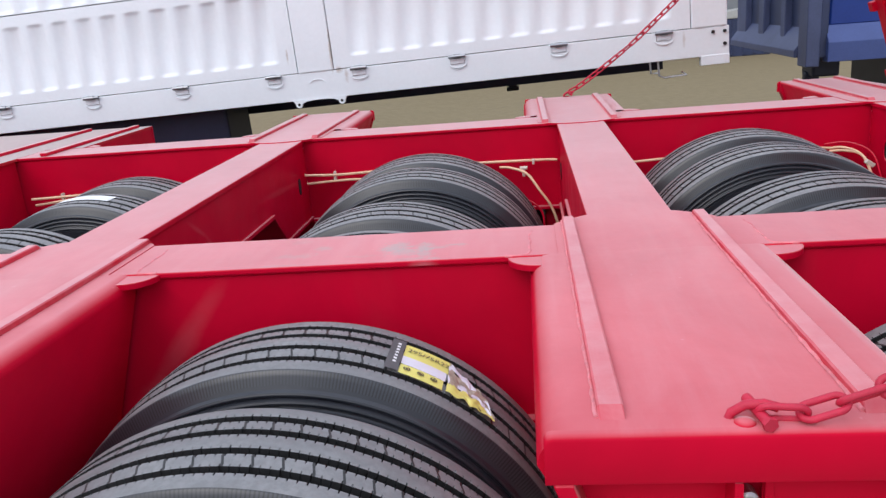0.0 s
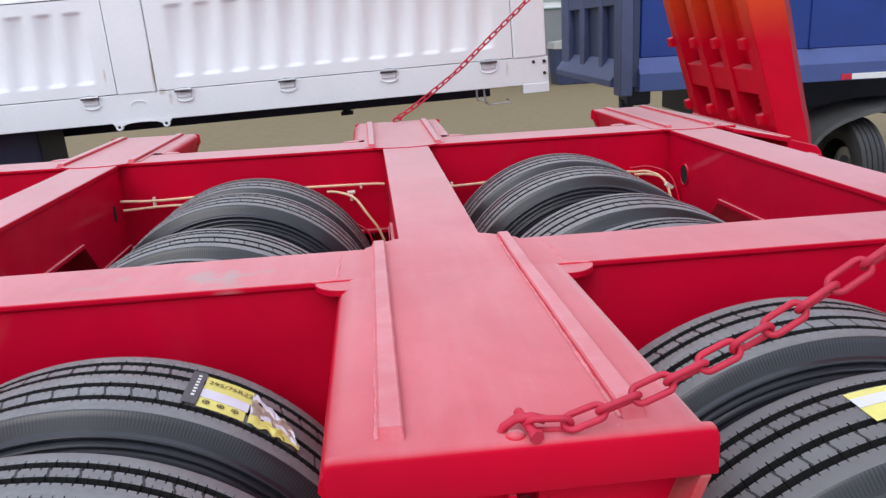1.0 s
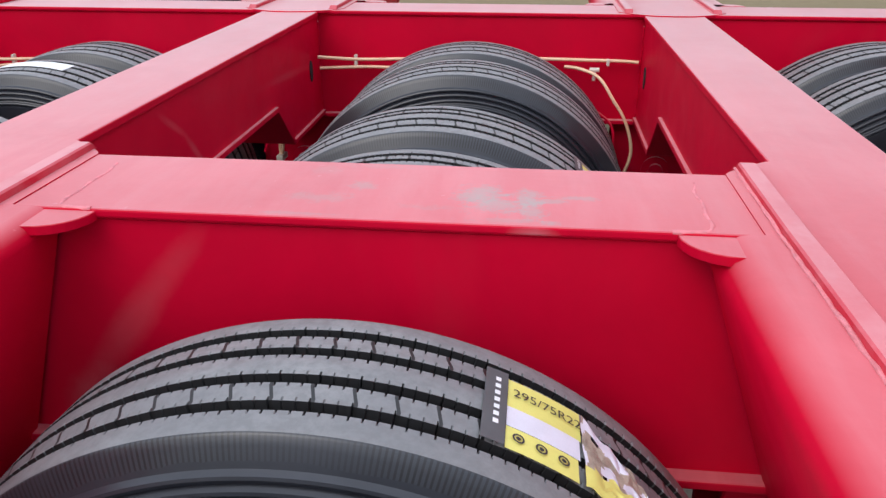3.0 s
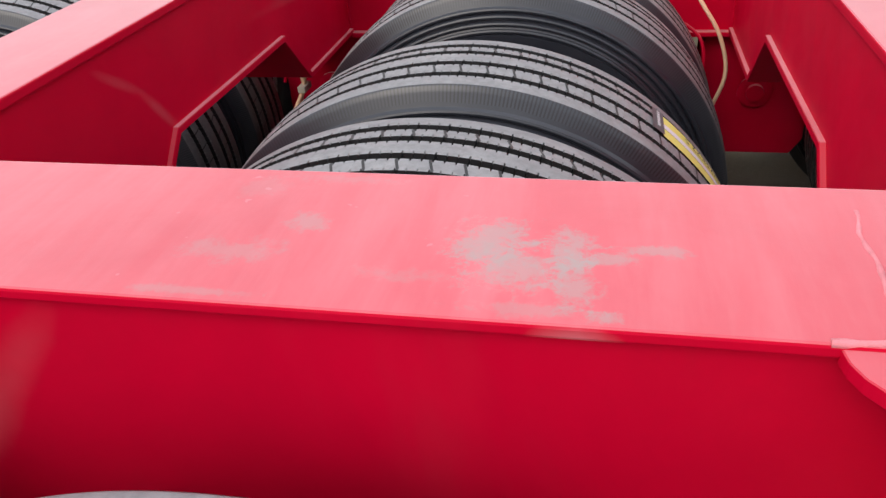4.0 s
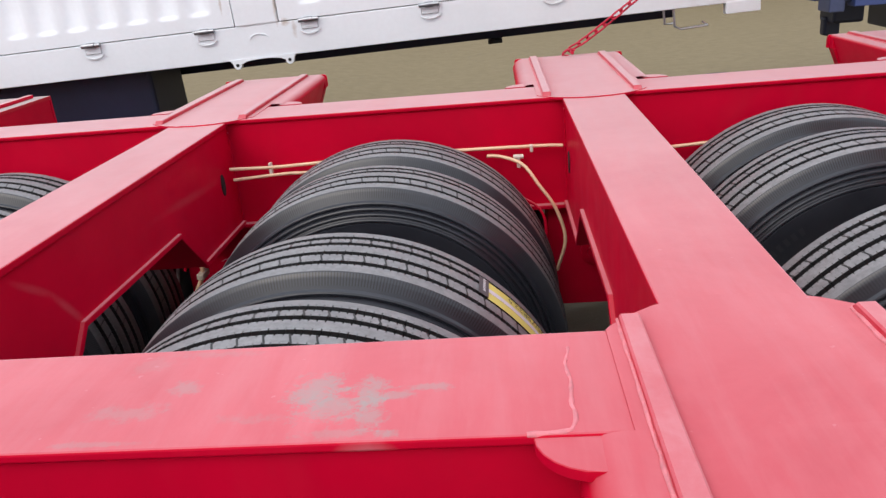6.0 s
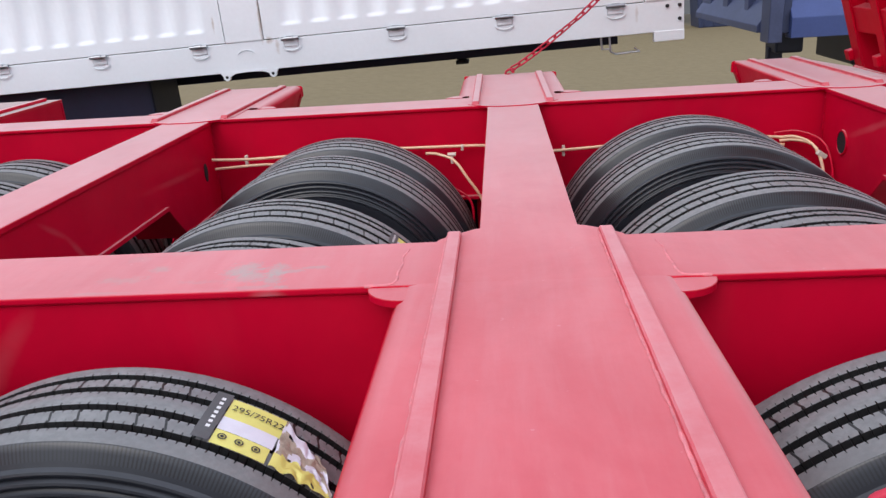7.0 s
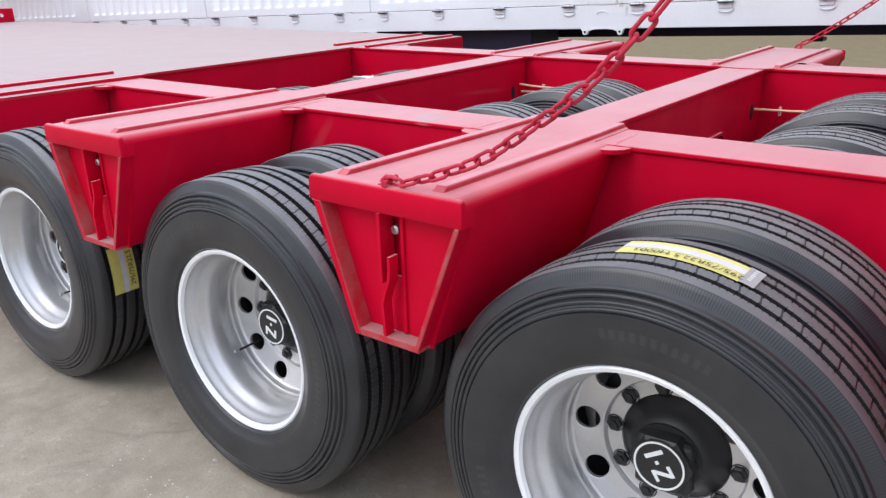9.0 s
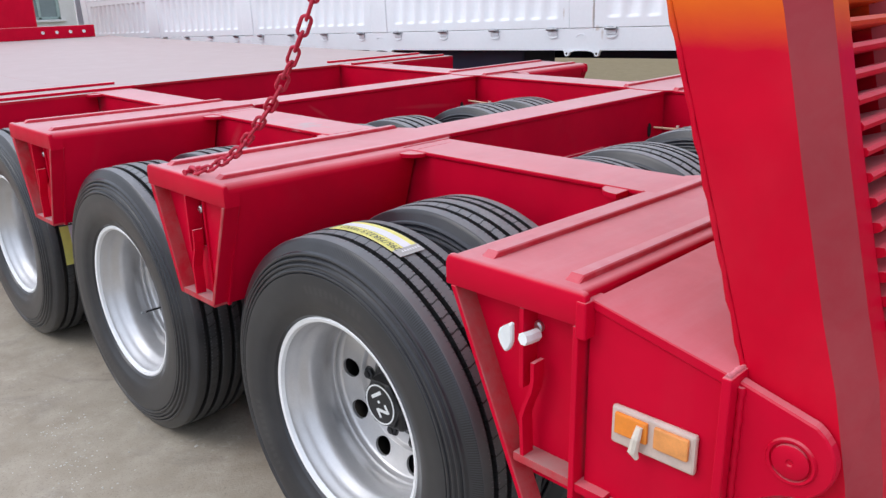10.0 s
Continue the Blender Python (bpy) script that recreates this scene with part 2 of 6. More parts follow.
YELLOW = plain("yellow_sticker", (0.75, 0.71, 0.19), 0.4, 0, 0.06, 30, 0.1)
LILAC = plain("pale_sticker_band", (0.72, 0.72, 0.80), 0.35, 0, 0.06, 30, 0.1)
FADED = plain("faded_sticker_end", (0.42, 0.42, 0.40), 0.5, 0, 0.1, 30, 0.1)
LABELGREY = plain("dark_label_film", (0.085, 0.086, 0.090), 0.5, 0, 0.1, 30, 0.1)
INK = plain("sticker_ink", (0.03, 0.03, 0.03), 0.5, 0, 0.05, 30, 0)
PAPER = plain("white_paper", (0.78, 0.80, 0.80), 0.6, 0, 0.05, 30)
TORN = plain("crumpled_foil_sticker", (0.42, 0.36, 0.28), 0.45, 0.2, 0.35, 60, 0.6)
AMBER = plain("amber_lens", (0.80, 0.25, 0.03), 0.2, 0, 0.1, 40, 0.2)
BLUE = plain("blue_truck_paint", (0.012, 0.042, 0.245), 0.3, 0, 0.12, 3)
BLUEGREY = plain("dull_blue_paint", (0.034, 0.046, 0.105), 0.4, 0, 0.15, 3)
GLASS = plain("window_pane", (0.25, 0.30, 0.30), 0.08, 0, 0.1, 2, 0)
FRAMEGREEN = plain("pale_green_frame", (0.35, 0.45, 0.42), 0.5, 0, 0.1, 6)
RENDERWALL = plain("white_render_wall", (0.72, 0.70, 0.66), 0.8, 0, 0.08, 1.5, 0.3)


def rubber():
    m, nt, p = nodes_of("tyre_rubber")
    uv = nt.nodes.new("ShaderNodeUVMap")
    s = nt.nodes.new("ShaderNodeSeparateXYZ")
    nt.links.new(uv.outputs[0], s.inputs[0])
    v = place(nt)
    # hooked sipes across the second and fourth rib: v is the way across the tread in metres, u runs 0..76 round the tyre
    w = s.outputs["Y"]
    a = maths(nt, "ABSOLUTE", w)
    rib = maths(nt, "MULTIPLY", maths(nt, "GREATER_THAN", a, 0.032), maths(nt, "LESS_THAN", a, 0.069))
    rel = maths(nt, "SUBTRACT", w, maths(nt, "MULTIPLY", maths(nt, "SIGN", w), 0.050))
    bend = maths(nt, "MULTIPLY", maths(nt, "MINIMUM", maths(nt, "MAXIMUM", rel, -0.010), 0.010), -7.0)      # straight, slanted, straight
    comb = maths(nt, "LESS_THAN", maths(nt, "FRACT", maths(nt, "MULTIPLY", s.outputs["X"], 7.0)), 0.42)
    band = maths(nt, "MULTIPLY", maths(nt, "GREATER_THAN", a, 0.1128), maths(nt, "LESS_THAN", a, maths(nt, "ADD", 0.1325, maths(nt, "MULTIPLY", noise_tex(nt, 30, 2, 0.5, v), 0.008))))
    groups = ramp(nt, noise_tex(nt, 6, 3, 0.5, v), [(0.38, 0.40), (0.54, 1.0)])
    tick = maths(nt, "MULTIPLY", maths(nt, "MULTIPLY", comb, band), groups)
    ph = maths(nt, "FRACT", maths(nt, "ADD", maths(nt, "ADD", s.outputs["X"], bend), 0.5))
    line = maths(nt, "LESS_THAN", maths(nt, "ABSOLUTE", maths(nt, "SUBTRACT", ph, 0.5)), 0.046)
    sipe = maths(nt, "MULTIPLY", rib, line)
    dust = ramp(nt, noise_tex(nt, 7, 6, 0.65, v), [(0.35, 0.0), (0.75, 1.0)])
    tread = maths(nt, "LESS_THAN", a, 0.1125)
    across = nt.nodes.new("ShaderNodeSeparateXYZ")
    nt.links.new(v, across.inputs[0])
    outermost = maths(nt, "LESS_THAN", across.outputs["Y"], 0.12)      # the outermost walls get a slightly paler base
    base = mix(nt, outermost, mix(nt, dust, (0.017, 0.019, 0.025), (0.031, 0.033, 0.041)), mix(nt, dust, (0.020, 0.021, 0.025), (0.037, 0.038, 0.041)))
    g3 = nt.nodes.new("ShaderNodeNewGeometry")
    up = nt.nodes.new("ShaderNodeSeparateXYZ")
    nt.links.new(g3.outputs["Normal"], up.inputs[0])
    facing_up = ramp(nt, up.outputs["Z"], [(0.02, 0.0), (0.72, 1.0)])      # upward tread paled, sides darkened: dust plus light put into the colour
    flank = mix(nt, dust, (0.034, 0.035, 0.038), (0.056, 0.056, 0.058))
    further_in = nt.nodes.new("ShaderNodeMapRange")      # tyres further in get a paler crown
    further_in.inputs[1].default_value, further_in.inputs[2].default_value = 0.30, 0.55
    nt.links.new(across.outputs["Y"], further_in.inputs[0])
    # so, in part, do the tyres at negative x
    crown_gain = maths(nt, "MAXIMUM", further_in.outputs[0], maths(nt, "MULTIPLY", maths(nt, "LESS_THAN", across.outputs["X"], 0.0), 0.6))
    crown = mix(nt, crown_gain, mix(nt, dust, (0.118, 0.119, 0.123), (0.168, 0.168, 0.168)), mix(nt, dust, (0.205, 0.207, 0.212), (0.285, 0.285, 0.285)))
    worn = mix(nt, tread, base, mix(nt, facing_up, flank, crown))
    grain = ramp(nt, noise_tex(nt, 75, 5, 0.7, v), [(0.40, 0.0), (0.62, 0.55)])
    worn = mix(nt, maths(nt, "MULTIPLY", grain, tread), worn, mix(nt, facing_up, (0.034, 0.034, 0.036), (0.135, 0.135, 0.137)))
    for g in (0.073, 0.0275):
        cut = maths(nt, "LESS_THAN", maths(nt, "ABSOLUTE", maths(nt, "SUBTRACT", a, g)), 0.0084)
        worn = mix(nt, cut, worn, (0.014, 0.014, 0.015))
    lane = maths(nt, "MULTIPLY", maths(nt, "GREATER_THAN", a, 0.2280), maths(nt, "LESS_THAN", a, 0.2500))
    run = maths(nt, "FRACT", maths(nt, "MULTIPLY", s.outputs["X"], 3 / 76))
    bars = maths(nt, "MULTIPLY", maths(nt, "LESS_THAN", maths(nt, "FRACT", maths(nt, "MULTIPLY", s.outputs["X"], 1.45)), 0.55), maths(nt, "LESS_THAN", run, 0.30))
    worn = mix(nt, maths(nt, "MULTIPLY", maths(nt, "MULTIPLY", lane, bars), 0.22), worn, (0.085, 0.084, 0.083))
    worn = mix(nt, maths(nt, "MULTIPLY", band, 0.5), worn, (0.036, 0.039, 0.047))
    worn = mix(nt, maths(nt, "MULTIPLY", tick, 0.95), worn, (0.010, 0.010, 0.011))
    nt.links.new(mix(nt, sipe, worn, (0.010, 0.010, 0.010)), p.inputs["Base Color"])
    nt.links.new(ramp(nt, tread, [(0.0, 0.30), (1.0, 0.46)]), p.inputs["Roughness"])
    p.inputs["Specular IOR Level"].default_value = 0.55
    bump(nt, p, noise_tex(nt, 260, 3, 0.6, v), 0.15, 0.0006)
    return m


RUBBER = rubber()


def ground_mat():
    """Worn concrete yard with tan dirt, darker damp clouds, cracks and grit."""
    m, nt, p = nodes_of("yard_concrete")
    v = place(nt)
    cloud = noise_tex(nt, 0.9, 7, 0.62, v, 0.4)
    mid = noise_tex(nt, 6, 6, 0.65, v)
    grit = noise_tex(nt, 120, 3, 0.7, v)
    c = mix(nt, ramp(nt, cloud, [(0.3, 0.0), (0.7, 1.0)]), (0.308, 0.262, 0.194), (0.395, 0.343, 0.266))
    c = mix(nt, ramp(nt, mid, [(0.42, 0.0), (0.70, 0.7)]), c, (0.47, 0.415, 0.332))
    c = mix(nt, ramp(nt, noise_tex(nt, 2.3, 6, 0.7, v, 1.2), [(0.52, 0.0), (0.68, 0.35)]), c, (0.18, 0.165, 0.145))
    c = mix(nt, ramp(nt, grit, [(0.34, 0.45), (0.44, 0.0)]), c, (0.17, 0.15, 0.13))
    flake = maths(nt, "MULTIPLY", ramp(nt, noise_tex(nt, 34, 5, 0.7, v, 0.4), [(0.56, 0.0), (0.66, 0.55)]), ramp(nt, noise_tex(nt, 3.1, 4, 0.6, v), [(0.46, 0.0), (0.62, 1.0)]))
    c = mix(nt, flake, c, (0.56, 0.51, 0.44))
    pit = maths(nt, "MULTIPLY", ramp(nt, noise_tex(nt, 22, 5, 0.7, v, 0.9), [(0.60, 0.0), (0.68, 0.5)]), ramp(nt, noise_tex(nt, 2.0, 4, 0.6, v), [(0.45, 0.0), (0.6, 1.0)]))
    c = mix(nt, pit, c, (0.15, 0.135, 0.115))
    s = nt.nodes.new("ShaderNodeSeparateXYZ")
    nt.links.new(v, s.inputs[0])
    dirt = ramp(nt, maths(nt, "ADD", maths(nt, "MULTIPLY", s.outputs["Y"], 0.2), maths(nt, "MULTIPLY", mid, 0.3)), [(0.62, 0.0), (0.95, 1.0)])
    tan = mix(nt, ramp(nt, mid, [(0.3, 0.0), (0.7, 1.0)]), (0.182, 0.137, 0.066), (0.222, 0.173, 0.090))
    c = mix(nt, dirt, c, tan)
    vor = nt.nodes.new("ShaderNodeTexVoronoi")
    vor.feature = "DISTANCE_TO_EDGE"
    vor.inputs["Scale"].default_value = 0.55
    warp = nt.nodes.new("ShaderNodeMixRGB")
    warp.blend_type = "ADD"
    warp.inputs[0].default_value = 0.35
    nt.links.new(v, warp.inputs[1])
    nn = nt.nodes.new("ShaderNodeTexNoise")
    nn.inputs["Scale"].default_value = 2.5
    nt.links.new(v, nn.inputs["Vector"])
    nt.links.new(nn.outputs["Color"], warp.inputs[2])
    nt.links.new(warp.outputs[0], vor.inputs["Vector"])
    crack = maths(nt, "MULTIPLY", ramp(nt, vor.outputs["Distance"], [(0.0, 0.22), (0.008, 0.0)]), ramp(nt, cloud, [(0.45, 0.0), (0.6, 1.0)]))
    c = mix(nt, crack, c, (0.09, 0.08, 0.07))
    nt.links.new(c, p.inputs["Base Color"])
    p.inputs["Roughness"].default_value = 0.85
    bump(nt, p, mix(nt, 0.5, mid, grit), 0.5, 0.006)
    return m


GROUND = ground_mat()


# ---------------------------------------------------------------- mesh helpers
def part(name, bm, mats, parent=None, label="", m=None, smooth=0.0):
    """Links a bmesh (or a ready mesh) as ONE object under a thing or a part, in that parent's own space."""
    if isinstance(bm, bpy.types.Mesh):
        me = bm
    else:
        bmesh.ops.recalc_face_normals(bm, faces=bm.faces)
        me = bpy.data.meshes.new(name)
        bm.to_mesh(me)
        bm.free()
        for mat in mats if isinstance(mats, (list, tuple)) else [mats]:
            me.materials.append(mat)
        if smooth:
            me.polygons.foreach_set("use_smooth", [True] * len(me.polygons))
            me.set_sharp_from_angle(angle=radians(smooth))
    ob = new(name, me)
    if parent is not None:
        ob.parent = parent
    if m is not None:
        ob.matrix_basis = m
    if label:
        tagged(ob, label)
    return ob


def thing(name, label, category, at=(0, 0, 0), group="", kind=""):
    ob = new(name)
    ob.empty_display_size = 0.2
    ob.location = at
    return tagged(ob, label, category, group, kind)


def box(bm, x0, x1, y0, y1, z0, z1, b=0.0, mi=0):
    vs = [bm.verts.new(p) for p in ((x0, y0, z0), (x1, y0, z0), (x1, y1, z0), (x0, y1, z0), (x0, y0, z1), (x1, y0, z1), (x1, y1, z1), (x0, y1, z1))]
    fs = [bm.faces.new([vs[i] for i in q]) for q in ((3, 2, 1, 0), (4, 5, 6, 7), (0, 1, 5, 4), (1, 2, 6, 5), (2, 3, 7, 6), (3, 0, 4, 7))]
    for f in fs:
        f.material_index = mi
    if b:
        es = list({e for f in fs for e in f.edges})
        bmesh.ops.bevel(bm, geom=es, offset=b, segments=2, profile=0.5, affect="EDGES", clamp_overlap=True)
    return bm


def loft(bm, rings, caps=True, closed=True, mi=0):
    """Skins a row of rings of equally many points."""
    vv = [[bm.verts.new(p) for p in r] for r in rings]
    n = len(vv[0])
    for a, b in zip(vv, vv[1:]):
        for i in range(n if closed else n - 1):
            f = bm.faces.new((a[i], a[(i + 1) % n], b[(i + 1) % n], b[i]))
            f.material_index = mi
    if caps:
        bm.faces.new(list(reversed(vv[0]))).material_index = mi
        bm.faces.new(vv[-1]).material_index = mi
    return bm


def slab(bm, outline, z0, z1, b=0.0, axis="z", mi=0):
    """An outline of (a, b) points given thickness along an axis: z, y (points are x, z) or x (points are y, z)."""
    def at(p, h):
        return {"z": (p[0], p[1], h), "y": (p[0], h, p[1]), "x": (h, p[0], p[1])}[axis]
    before = set(bm.faces)
    loft(bm, [[at(p, z0) for p in outline], [at(p, z1) for p in outline]], mi=mi)
    if b:
        fs = [f for f in bm.faces if f not in before]
        es = list({e for f in fs for e in f.edges})
        bmesh.ops.bevel(bm, geom=es, offset=b, segments=1, affect="EDGES", clamp_overlap=True)
    return bm


def rod(bm, pts, r, n=10, caps=True, mi=0):
    """A round tube along a row of points."""
    pts = [Vector(p) for p in pts]
    rings, ref = [], None
    for i, p in enumerate(pts):
        d = (pts[min(i + 1, len(pts) - 1)] - pts[max(i - 1, 0)]).normalized()
        if ref is None:
            ref = d.orthogonal().normalized()
        ref = (ref - d * ref.dot(d)).normalized()
        s = d.cross(ref)
        rr = r(i) if callable(r) else r
        rings.append([p + ref * rr * math.cos(2 * math.pi * k / n) + s * rr * math.sin(2 * math.pi * k / n) for k in range(n)])
    return loft(bm, rings, caps, mi=mi)


def lathe(bm, prof, n=48, closed=False, mi=0, axis="y"):
    """Turns (along, radius) points round the y axis (or x, z)."""
    def at(a, r, t):
        c, s = r * math.cos(t), r * math.sin(t)
        return {"y": (c, a, s), "x": (a, c, s), "z": (c, s, a)}[axis]
    rings = [[at(a, r, 2 * math.pi * k / n) for k in range(n)] for a, r in prof]
    if closed:
        rings.append(rings[0])
    return loft(bm, rings, False, mi=mi)


def spline(pts, step):
    """Even steps along a smooth curve through points (Catmull-Rom)."""
    P = [Vector(p) for p in pts]
    P = [P[0] * 2 - P[1]] + P + [P[-1] * 2 - P[-2]]
    fine = []
    for i in range(1, len(P) - 2):
        for k in range(24):
            t = k / 24
            a, b, c, d = P[i - 1], P[i], P[i + 1], P[i + 2]
            fine.append(0.5 * (2 * b + (c - a) * t + (2 * a - 5 * b + 4 * c - d) * t * t + (3 * b - a - 3 * c + d) * t ** 3))
    fine.append(P[-2])
    out, left = [fine[0]], step
    for a, b in zip(fine, fine[1:]):
        seg = (b - a).length
        while seg >= left > 0:
            a = a + (b - a) * (left / seg)
            out.append(a.copy())
            seg = (b - a).length
            left = step
        left -= seg
    return out


def letters(text, size, mat, thick=0.0):
    """A flat mesh of text in the built-in font, centred on the origin in its own xy plane."""
    cu = bpy.data.curves.new("letters", "FONT")
    cu.body, cu.size, cu.align_x, cu.align_y, cu.extrude = text, size, "CENTER", "CENTER", thick
    cu.resolution_u = 3
    ob = bpy.data.objects.new("letters", cu)
    me = bpy.data.meshes.new_from_object(ob)
    bpy.data.objects.remove(ob)
    bpy.data.curves.remove(cu)
    me.materials.clear()
    me.materials.append(mat)
    return me


# ---------------------------------------------------------------- plan of the trailer (metres)
TOP = 1.085                      # upper face of the frame
BEAMS = (-2.5, -1.252, 0.016, 1.25)
AXLES = (-1.892, -0.634, 0.635)
L1, L2 = (0.70, 0.918), (2.52, 2.738)
FAR = 3.475                      # far ends of the cross beams
TYRES_Y = (0.160, 0.490, 1.122, 1.460, 1.995, 2.325, 2.985, 3.315)
# how far each tyre stands above the level of the yard, which is not even
RISE = ((0, 0, -0.012, -0.012, -0.020, -0.020, -0.040, -0.040), (-0.003, 0.002, 0.006, 0.004, 0.005, 0.0, -0.034, -0.034), (0.004, 0.010, 0.022, 0.022, 0.020, 0.020, -0.030, -0.030))
SIZE = 0.986                     # wheels against their nominal size
HUB_Z, TYRE_R = 0.511, 0.507
REAR_X = 1.66

# ---------------------------------------------------------------- ground
def ease(v, a, b):
    t = min(1.0, max(0.0, (v - a) / (b - a)))
    return t * t * (3 - 2 * t)


def lie(x, y):
    """Height of the uneven yard."""
    near = 0.012 * ease(x, -0.3, 0.35) * (1 - ease(x, 1.2, 2.4)) * (1 + 0.9 * ease(y, 0.7, 1.1)) * ease(y, -0.7, -0.1)
    fall = ease(y, 2.45, 2.85)
    beyond = 0.28 * ease(y, 4.3, 5.8) * ease(x, -4, -1)      # the yard falls away behind the truck
    dip = 0.022 * ease(-x, 1.15, 1.6) * ease(y, 0.7, 1.1)
    return 0.008 * (noise.noise(Vector((x * 0.6, y * 0.6, 3))) - 0.5) + 0.013 + near * (1 - fall) - 0.033 * fall - dip * (1 - 0.7 * fall) - beyond


bm = bmesh.new()
xs = [-90, -30, -12] + [i * 0.25 for i in range(-32, 33)] + [12, 30, 90]
ys = [-60, -15, -6] + [i * 0.25 for i in range(-16, 48)] + [18, 40, 120]
gv = {}
for i, x in enumerate(xs):
    for j, y in enumerate(ys):
        gv[i, j] = bm.verts.new((x, y, lie(x, y)))
for i in range(len(xs) - 1):
    for j in range(len(ys) - 1):
        bm.faces.new((gv[i, j], gv[i + 1, j], gv[i + 1, j + 1], gv[i, j + 1]))
tagged(part("ground", bm, GROUND, smooth=60), "worn grey concrete yard with tan dust and cracks", "ground", kind="structure")
bm = bmesh.new()
for k in range(110):
    x, y = random.uniform(-4, 2.5), random.uniform(-2.2, 0.3)
    r = random.uniform(0.003, 0.011)
    q = [Vector((random.uniform(0.6, 1.2) * r * math.cos(a), random.uniform(0.6, 1.2) * r * math.sin(a), 0)) for a in (0, 1.3, 2.5, 3.8, 5.1)]
    lo = [(x + p.x, y + p.y, lie(x, y) - 0.004) for p in q]
    hi = [(x + p.x * 0.7, y + p.y * 0.7, lie(x, y) + 0.0005 + r * random.uniform(0.1, 0.4)) for p in q]
    loft(bm, [lo, hi])
for k in range(150):      # pale crumbs of mortar swept together
    a, d = random.uniform(0, 6.28), random.gauss(0, 1)
    x, y = -0.62 + 0.22 * d, -0.24 + 0.07 * random.gauss(0, 1) - 0.25 * d * 0.16
    r = random.uniform(0.0015, 0.006)
    q = [Vector((random.uniform(0.6, 1.2) * r * math.cos(t), random.uniform(0.6, 1.2) * r * math.sin(t), 0)) for t in (0, 1.3, 2.5, 3.8, 5.1)]
    loft(bm, [[(x + p.x, y + p.y, lie(x, y) - 0.003) for p in q], [(x + p.x * 0.7, y + p.y * 0.7, lie(x, y) + 0.0008 + r * 0.15) for p in q]])
tagged(part("gravel", bm, plain("grit_stone", (0.56, 0.54, 0.49), 0.9, 0, 0.3, 40)), "scattered grit and small stones on the concrete", "gravel", kind="stuff")

# ---------------------------------------------------------------- the lowbed trailer
trailer = thing("lowbed_trailer", "red steel multi-axle lowbed trailer, empty, on the concrete yard", "trailer")


def beam_ring(c, y, depth, w=0.229, wb=0.10, r=0.044, last=False):
    """Section of an outrigger: flat top, rounded shoulders, sides that lean inwards; the last one is narrower with an upright rear side."""
    z1 = TOP + 0.002
    turn = (0, 22, 45, 68, 85)
    if last:
        right = [(0.152 - 0.012 + 0.012 * math.sin(radians(a)), z1 - 0.012 + 0.012 * math.cos(radians(a))) for a in turn]
        left = [(-(0.158 - 0.012 + 0.012 * math.sin(radians(a))), z1 - 0.012 + 0.012 * math.cos(radians(a))) for a in reversed(turn)]
        pts = right + [(0.146, depth - 0.05), (-0.014, depth - 0.05)] + left
    else:
        left = [(-(w - r + r * math.sin(radians(a))), z1 - r + r * math.cos(radians(a))) for a in reversed(turn)]
        w, r = 0.229, 0.030
        right = [(w - r + r * math.sin(radians(a)), z1 - r + r * math.cos(radians(a))) for a in turn]
        pts = right + [(wb + 0.008, depth), (-wb, depth)] + left
    return [(c + x, y, z) for x, z in pts]


